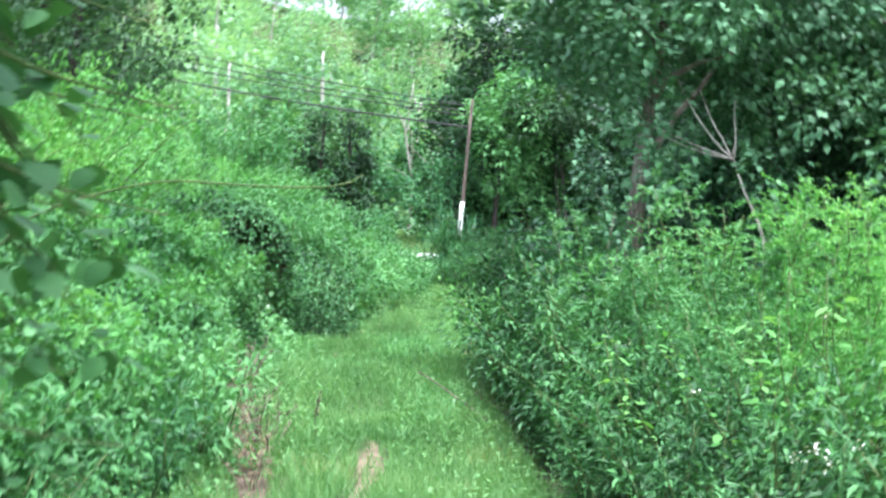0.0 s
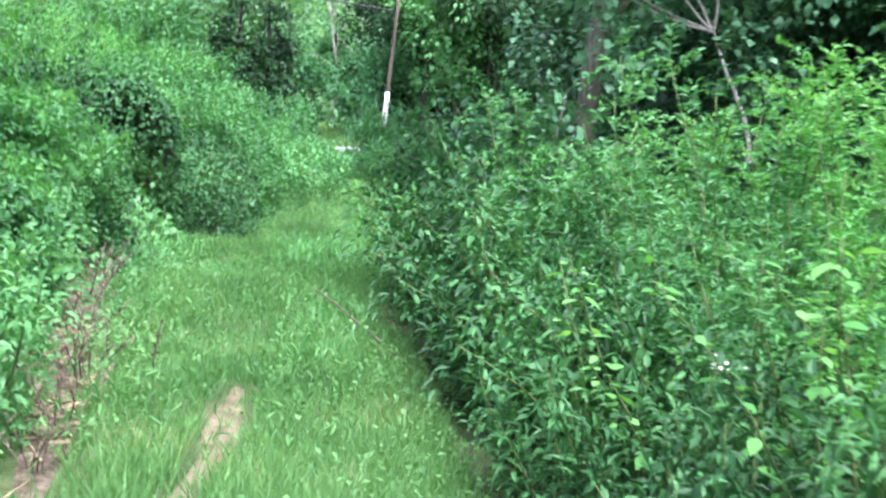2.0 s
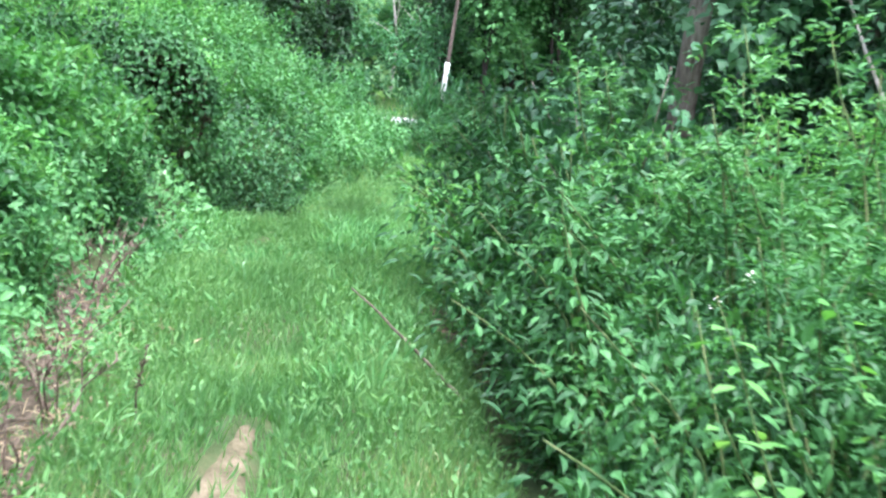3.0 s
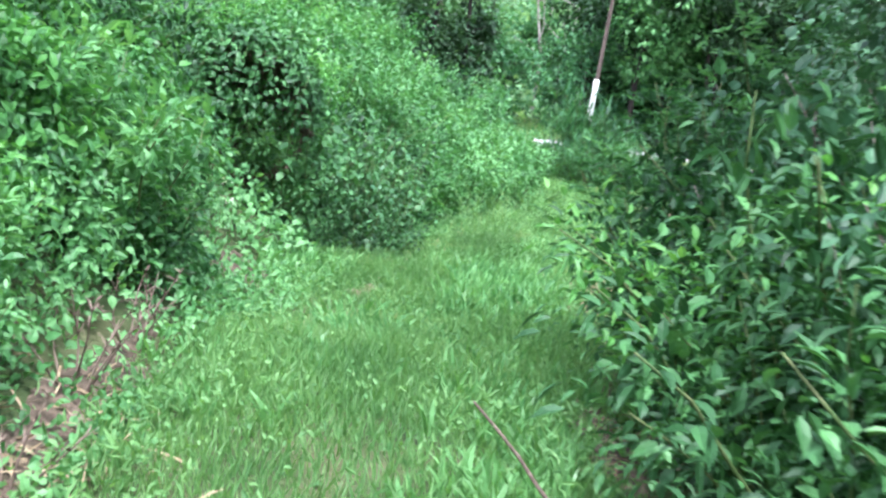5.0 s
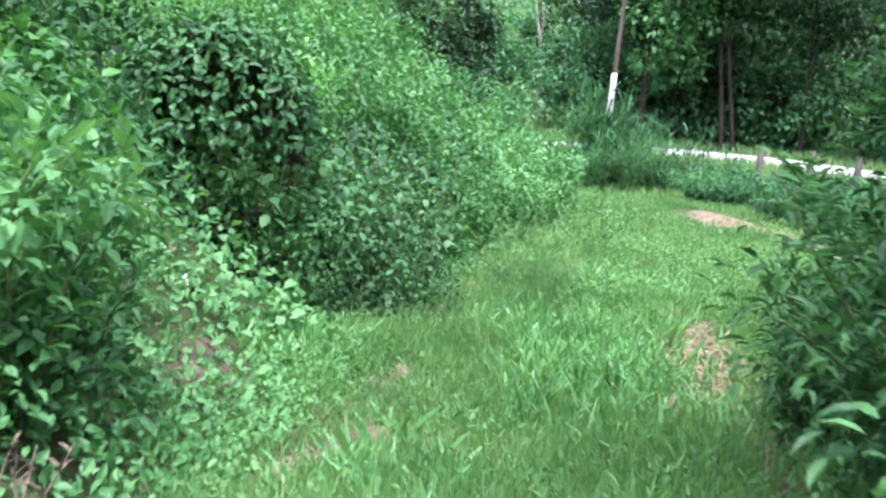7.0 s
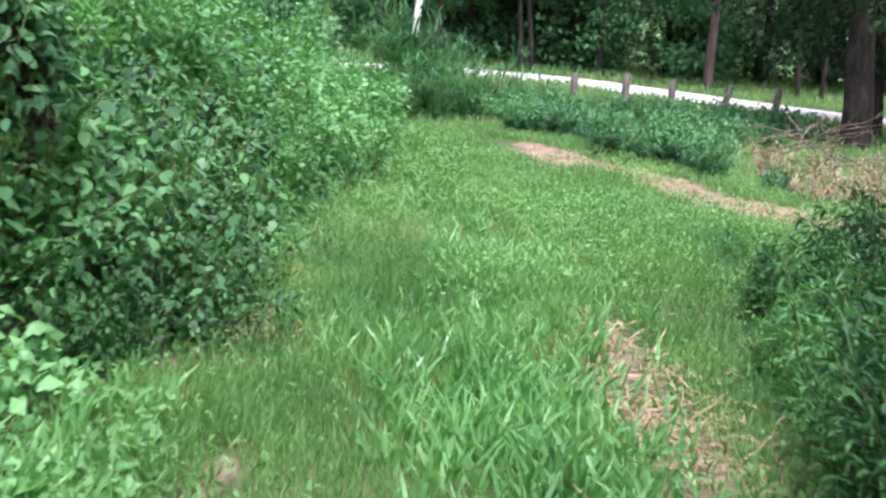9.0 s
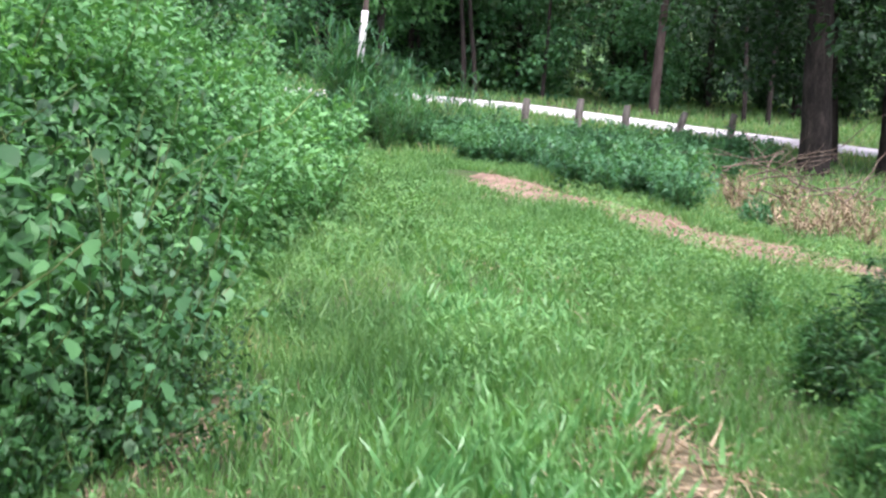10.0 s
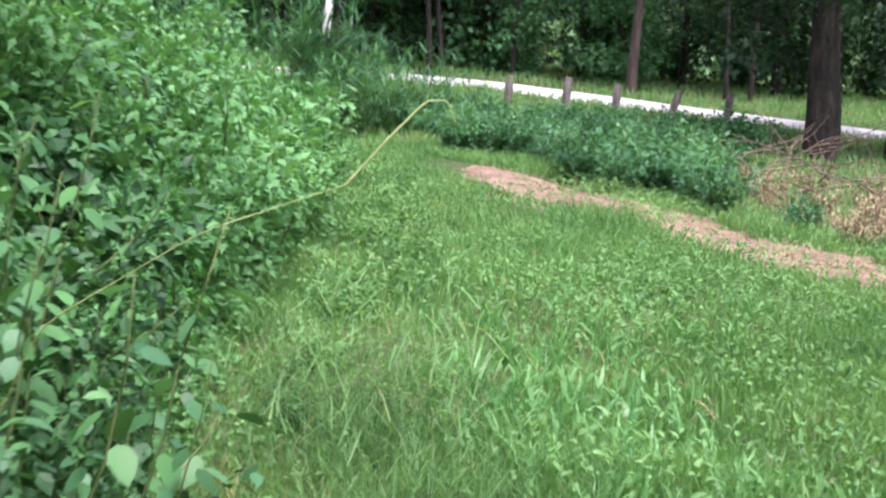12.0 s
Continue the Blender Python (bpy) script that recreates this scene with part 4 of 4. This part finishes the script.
def branch(name, seed, start, way, length, radius, mat, forks=3, depth=2, pull=0.0):
    """A bare forked branch in one thing: a main bough and its twigs."""
    rng = np.random.default_rng(seed)
    root = new(name)
    main = bend((0, 0, 0), way, length, 9, rng, 0.12, pull)
    bough = mesh_object("bough", *tube(main, np.linspace(1, 0.35, 10) * radius, 7), mat, root, smooth=True)
    for k in range(forks):
        s = rng.integers(3, 9)
        d = unit(unit(main[s] - main[s - 1]) + rand_dirs(1, rng)[0] * 0.8)
        tw = bend(main[s], d, length * rng.uniform(0.35, 0.7), 6, rng, 0.16, pull)
        t = mesh_object("twig", *tube(tw, np.linspace(0.6, 0.12, 7) * radius, 5), mat, bough, smooth=True)
    root.matrix_basis = Matrix.Translation(start)
    return root


# brush pile beside the thick tree
rng = np.random.default_rng(93)
for k in range(16):
    x, y = 8.0 + rng.normal() * 1.3, 34.6 + rng.normal() * 1.3
    a = rng.uniform(0, 6.28)
    tagged(branch("cut_branch", 100 + k, (x, y, float(land(x, y)) + 0.08 + 0.03 * k), (math.cos(a), math.sin(a) * 0.6, rng.uniform(0.05, 0.45)), rng.uniform(1.2, 2.4), 0.017, M_DEAD, 4), "dead brown cut branch in the brush pile", "branch", "brush pile")
drybush = shrub("dry_weed", 94, 0.6, 0.7, 12, 26, 0.12, 0.016, M_STRAW, M_DEAD, "blade", 0.15, 0.2, BLADE_FAR)
place(drybush, [(7.4, 31.0), (8.2, 31.6), (6.6, 30.4), (8.8, 32.8), (7.8, 33.2), (9.4, 31.2), (6.2, 31.6), (9.2, 34.2), (7.0, 34.0), (6.4, 29.2), (7.2, 29.6), (8.2, 30.2), (6.6, 32.8), (8.4, 34.8), (7.6, 35.4), (9.8, 33.0), (6.0, 30.4), (5.7, 28.6)], "withered straw-brown weed beside the brush pile", "dead weeds", "withered weeds", rng)
stalk = shrub("dead_stalk", 95, 0.6, 0.4, 7, 9, 0.09, 0.012, M_DEAD, M_DEAD, "blade", 0.1, 0.4, BLADE_FAR, split=True)
place(stalk, [(-1.32, 8.85, 0.9), (-1.25, 8.0, 0.8), (-1.15, 7.3, 0.6), (-1.6, 9.6, 0.8), (-1.75, 10.5, 0.9), (-2.0, 11.7, 1.0), (-1.45, 9.2, 0.6), (-2.1, 12.6, 0.9)], "withered red-brown stalks beside the path", "dead weeds", "withered stalks", rng, 0.05, clear=0)

# dead branch before the ivy, with bare forks
dead = branch("dead_branch", 96, (3.05, 11.0, 1.55), (0.12, 0.05, 1.0), 1.3, 0.02, M_BARK_PALE, 0)
rngd = np.random.default_rng(5)
fork = np.array(dead.children[0].data.vertices[9 * 7 - 1].co)
for k, (dx, dz, ln) in enumerate(((-0.75, 0.65, 1.0), (-0.95, 0.22, 1.15), (-0.45, 0.9, 0.8), (0.15, 1, 0.6), (-1, -0.02, 0.8))):
    tw = bend(fork, (dx, rngd.uniform(-0.2, 0.2), dz), ln, 7, rngd, 0.1, 0.09)
    mesh_object("twig", *tube(tw, np.linspace(0.015, 0.004, 8), 5), M_BARK_PALE, dead.children[0], smooth=True)
tagged(dead, "bare grey dead branch forking before dark ivy", "branch")

# fallen stick across the grass edge
st = new("fallen_stick")
mesh_object("stick", *tube(bend((-0.22, 11.6, 0.33), (0.71, -1.65, -0.25), 1.9, 7, np.random.default_rng(3), 0.025), np.linspace(0.006, 0.011, 8), 6), M_DEAD, st, smooth=True)
tagged(st, "thin dry stick leaning in the grass", "stick")

# wispy seeding grass beside the bank
wisp = shrub("wispy_grass", 97, 0.62, 0.6, 42, 6, 0.14, 0.004, G_GRASS, G_GRASS, "blade", 0.1, 0.5, BLADE_FAR, thick=0.0016)
place(wisp, [(-0.82, 20.5, 1.55), (-0.9, 21.1, 1.3), (-1.0, 19.8, 0.9), (-0.65, 20.0, 1.1)], "wispy seeding grass tuft beside the bank", "grass tuft", "wispy grass", rng, 0.05)

# ---- near plants with single leaves ----
def leaf_mesh(name, length, width, mat, shape=LEAF_FINE):
    me = bpy.data.meshes.new(name)
    v = shape[0] * [width, length, length]
    me.from_pydata(v.tolist(), [], shape[1].tolist())
    me.materials.append(mat)
    me.polygons.foreach_set("use_smooth", [True] * len(me.polygons))
    return me


def leafy_plant(name, seed, height, spread, stems, per_stem, meshes, stem_mat, low=0.2, lean=0.5, start=(0, 0, 0), ways=None, hang=0.25):
    """A plant whose leaves are single pieces on its stems."""
    rng = np.random.default_rng(seed)
    root = new(name)
    for k in range(stems):
        a = 2 * math.pi * (k + rng.uniform(-0.3, 0.3)) / stems
        way = ways[k] if ways else (math.cos(a) * spread * lean, math.sin(a) * spread * lean, height * 0.85)
        path = bend(np.array(start, float) + [math.cos(a) * 0.04, math.sin(a) * 0.04, 0], way, height * rng.uniform(0.75, 1.1), 8, rng, 0.1, -0.015)
        stem = mesh_object("stem", *tube(path, np.linspace(0.0055, 0.0016, 9) * (0.7 + 0.4 * height), 6), stem_mat, root, smooth=True)
        q, t = along_path(path, per_stem, rng, low)
        for i in range(per_stem):
            b = i * 2.4 + rng.uniform(-0.4, 0.4)
            d = Vector((math.cos(b), math.sin(b), rng.uniform(-0.5, 0.35) - hang * 0.5)).normalized()
            up = Vector((rng.normal() * 0.25, rng.normal() * 0.25, 1.0))
            x = d.cross(up).normalized()
            m = Matrix((x, d, x.cross(d))).transposed().to_4x4()
            ob = new("leaf", meshes[int(rng.integers(0, len(meshes)))])
            ob.parent = stem
            ob.matrix_basis = Matrix.Translation(Vector(q[i]) + d * rng.uniform(0.01, 0.05)) @ m @ Matrix.Scale(rng.uniform(0.6, 1.2), 4)
    return root


# Two broad leaves take the dark colour in place of shade on the weeds.
BIG = [leaf_mesh("broad_leaf", l, w, m) for l, w, m in ((0.088, 0.06, G_DARK), (0.10, 0.066, G_DARK), (0.074, 0.052, G_NETTLE))]
YOUNG = [leaf_mesh("young_leaf", l, w, G_BRIGHT) for l, w in ((0.075, 0.045), (0.09, 0.05), (0.06, 0.04))]
rng = np.random.default_rng(98)
broad = leafy_plant("broad_leaved_weed", 201, 1.35, 0.9, 5, 18, BIG, M_STEM, hang=1.3)
place(broad, [(-2.05, 18.4, 0.9), (-2.3, 17.9, 1.0), (-2.5, 18.9, 1.15), (-1.95, 19.5, 0.75), (-2.2, 20.4, 1.0), (-1.85, 20.9, 0.8), (-2.1, 17.2, 0.8), (-2.45, 17.0, 1.0), (-2.6, 17.6, 1.15), (-1.82, 18.7, 0.8), (-1.9, 19.1, 0.95), (-2.1, 18.9, 1.05), (-1.95, 18.1, 0.85), (-2.25, 19.6, 1.1), (-1.75, 19.9, 0.7)], "broad-leaved green weed at the foot of the bank", "weeds", "broad-leaved weeds", rng, 0.08)
front = leafy_plant("leafy_sapling", 202, 1.55, 0.8, 5, 30, YOUNG, M_STEM, 0.3)
place(front, [(1.75, 5.6, 0.95), (2.2, 5.9, 1.05), (1.5, 6.5, 0.85), (2.6, 6.2, 1.15)], "bright green leafy sapling in the thicket", "shrub", "leafy saplings", rng, 0.05)
DARKL = [leaf_mesh("hanging_leaf", l, w, G_DARK) for l, w in ((0.066, 0.052), (0.058, 0.045), (0.048, 0.037))]
near = leafy_plant("overhanging_branch", 203, 0.6, 0.5, 3, 15, DARKL, M_STEM, 0.15, 0.5, (0, 0, 0),
                   [(0.5, 0.2, -0.5), (0.75, 0.3, -0.2), (0.4, 0.25, -0.9)], 1.0)
tagged(near, "leafy green branch hanging beside the path's start", "branch", "branches at the start")
for x, y, z, turn, size in ((-0.82, 1.6, 1.85, 0, 1.0), (-0.85, 1.65, 2.0, 8, 1.0), (-0.8, 1.62, 1.68, 5, 0.95), (-1.0, 1.85, 2.3, 12, 1.0), (-0.95, 1.75, 1.4, 10, 0.9), (-0.9, 1.8, 1.85, 0, 1.0), (-1.05, 2.0, 1.7, 15, 1.1)):
    copy_thing(near, pose(x, y, z, 0, 0, turn) @ Matrix.Scale(size, 4))
near.matrix_basis = pose(-0.84, 1.65, 1.3, 0, 0, 5) @ Matrix.Scale(0.9, 4)
# Tree added out of view; its crown is placed to shade the hanging branches.
start_tree = tree("hedge_tree", 204, 5.0, 1.4, 0.07, 0.56, 120, 110, 0.34, 0.075, G_DARK, M_BARK, (-0.1, 0.05), LEAF, 8, 0.9, 0.7)
place(start_tree, [(-1.1, 0.25, 1.0), (-2.1, 1.3, 1.0)], "small dark-leaved tree out of view, added to shade the path's start", "tree", "hedge trees", np.random.default_rng(4), 0.02)

# scrub over the far hillside
rng = np.random.default_rng(206)
n = 26000
x, y = rng.uniform(-75, 45, n), 66 + 110 * rng.uniform(0, 1, n) ** 1.3
keep = ~near_line(x, y, [ROAD], 3.0)
x, y = x[keep], y[keep]
n = len(x)
stuff("hill_scrub", [leaves(on_land(x, y, rng.uniform(0, 2.2, n)), rand_dirs(n, rng), rand_dirs(n, rng) + [0, -0.6, 0.9], rng.uniform(0.35, 0.9, n), rng.uniform(0.25, 0.6, n), LEAF_FAR)], G_HILL, "pale green scrub on the far hillside, colour paled further for haze", "undergrowth")

# hollow under a drape of vines in the bank
rng = np.random.default_rng(205)
hollow = new("vine_drape")
n = 5200
a, e = rng.uniform(0, 2 * math.pi, n), rng.uniform(-0.05, 1, n)
way = np.stack([np.cos(a) * np.sqrt(1 - e * e), np.sin(a) * np.sqrt(1 - e * e), e], axis=-1)
open_side = (way @ unit(np.array([0.55, -0.8, 0.12]))) + 0.16 * np.sin(7 * a) + 0.14 * np.sin(9 * e + 3 * a) > 0.62
pts = way * [0.95, 0.9, 0.95] * rng.uniform(0.9, 1.12, (n, 1))
loose = open_side & (rng.uniform(size=n) < 0.3)
pts, way = pts[~open_side | loose], way[~open_side | loose]
m = len(pts)
for k in range(7):
    b = 0.6 + k * 0.62
    q = np.linspace(0, 1, 10)[:, None]
    arc = np.concatenate([np.cos(b) * np.cos(q * 2.4) * 0.93, np.sin(b) * np.cos(q * 2.4) * 0.88, np.sin(q * 2.4) * 0.93], axis=1)
    mesh_object("vine", *tube(arc, np.linspace(0.014, 0.006, 10), 5), M_STEM, hollow, smooth=True)
mesh_object("foliage", *leaves(pts, rand_dirs(m, rng, -0.5) + way * 0.3, way + rand_dirs(m, rng) * 0.4, rng.uniform(0.07, 0.13, m), rng.uniform(0.05, 0.085, m)), G_DARK, hollow)
# Brown leaf shell added behind the opening so the hollow reads dark.
n = 3600
inner = rand_dirs(n, rng)
inner = inner[(inner @ unit(np.array([0.55, -0.8, 0.12]))) < 0.35]
mesh_object("dead_vines", *leaves(inner * [0.84, 0.8, 0.84], rand_dirs(len(inner), rng, -0.6), -inner + rand_dirs(len(inner), rng) * 0.4, rng.uniform(0.08, 0.16, len(inner)), 0.06), M_LITTER, hollow, "dead brown vines inside the hollow")
hollow.matrix_basis = pose(-3.12, 17.6, 1.38) @ Matrix.Scale(0.78, 4)
tagged(hollow, "dark hollow under a drape of green vines", "vines")

# pale arching stems
def arch(pts, r, mat, label):
    p = np.asarray(pts, float)
    s, q = np.linspace(0, len(p) - 1, 24), np.arange(len(p))
    path = np.stack([np.interp(s, q, p[:, k]) for k in range(3)], axis=-1)
    path[1:-1] = (path[:-2] + path[1:-1] * 2 + path[2:]) / 4
    ob = new("arching_stem")
    mesh_object("stem", *tube(path, np.linspace(1, 0.5, 24) * r, 6), mat, ob, smooth=True)
    tagged(ob, label, "stem")


arch([(-1.9, 18.5, 0.85), (-1.75, 18.3, 1.2), (-1.5, 18.15, 1.38), (-1.3, 18.1, 1.46)], 0.0016, M_STEM_PALE, "green stem arching out of the bank")
arch([(-1.3, 18.1, 1.46), (-1.25, 18.1, 1.52), (-1.19, 18.1, 1.585), (-1.16, 18.1, 1.585), (-1.145, 18.1, 1.55)], 0.0021, M_STEM_PALE, "pale dry grass tip arching out of the bank")

arch([(-1.25, 2.7, 1.2), (-1.0, 2.8, 1.58), (-0.7, 2.88, 1.68), (-0.43, 2.9, 1.67), (-0.28, 2.9, 1.675), (-0.22, 2.9, 1.69), (-0.19, 2.9, 1.71)], 0.0036, M_STEM, "thin pale twig arching over the path's start")

# white blossom in the thicket
pet = leaf_mesh("petal", 0.016, 0.013, M_PETAL, LEAF)
def blossom(seed):
    rng = np.random.default_rng(seed)
    root = new("white_blossom")
    stalk_ = mesh_object("stalk", *tube([(0, 0, -0.25), (0.01, 0, -0.1), (0, 0, 0)], [0.003, 0.002, 0.002], 5), M_STEM, root)
    for k in range(10):
        a = k * 2.4
        ob = new("petal", pet)
        ob.parent = stalk_
        ob.matrix_basis = pose(rng.normal() * 0.02, rng.normal() * 0.02, rng.normal() * 0.012, rng.uniform(-20, 60), 0, math.degrees(a))
    return root


spots = [(1.55, 4.7, 0.78), (1.62, 4.75, 0.74), (1.25, 5.6, 0.9), (1.8, 5.4, 1.3), (1.3, 8.0, 0.95), (1.45, 8.1, 1.05), (0.95, 9.0, 0.75), (1.2, 10.0, 0.9), (-2.3, 14.6, 0.75), (-2.45, 14.7, 0.85), (-2.2, 14.5, 0.68), (1.6, 4.65, 0.7), (1.5, 4.8, 0.72), (1.72, 4.7, 0.8)]
blo = tagged(blossom(1), "small white blossom head among green leaves", "flower", "white blossoms")
for k, (x, y, z) in enumerate(spots):
    m = pose(x, y, z + (float(land(x, y)) if x < 0 and y < 20 else 0), 0, 0, k * 77) @ Matrix.Scale(1.15, 4)
    if k < len(spots) - 1:
        copy_thing(blo, m)
    else:
        blo.matrix_basis = m

# single dry stalk in the grass
ds = new("dry_stalk")
rng = np.random.default_rng(207)
sp = bend((0, 0, 0), (0.05, 0.02, 1), 0.42, 6, rng, 0.08)
sm = mesh_object("stem", *tube(sp, np.linspace(0.006, 0.003, 7), 6), M_LITTER, ds, smooth=True)
q, t = along_path(sp, 26, rng, 0.55)
mesh_object("seed_head", *leaves(q, rand_dirs(26, rng, 0.6), rand_dirs(26, rng), 0.03, 0.014), M_LITTER, sm)
ds.matrix_basis = pose(-0.91, 8.6, float(land(-0.91, 8.6)))
tagged(ds, "dark brown dry stalk standing in the grass", "dead weed")
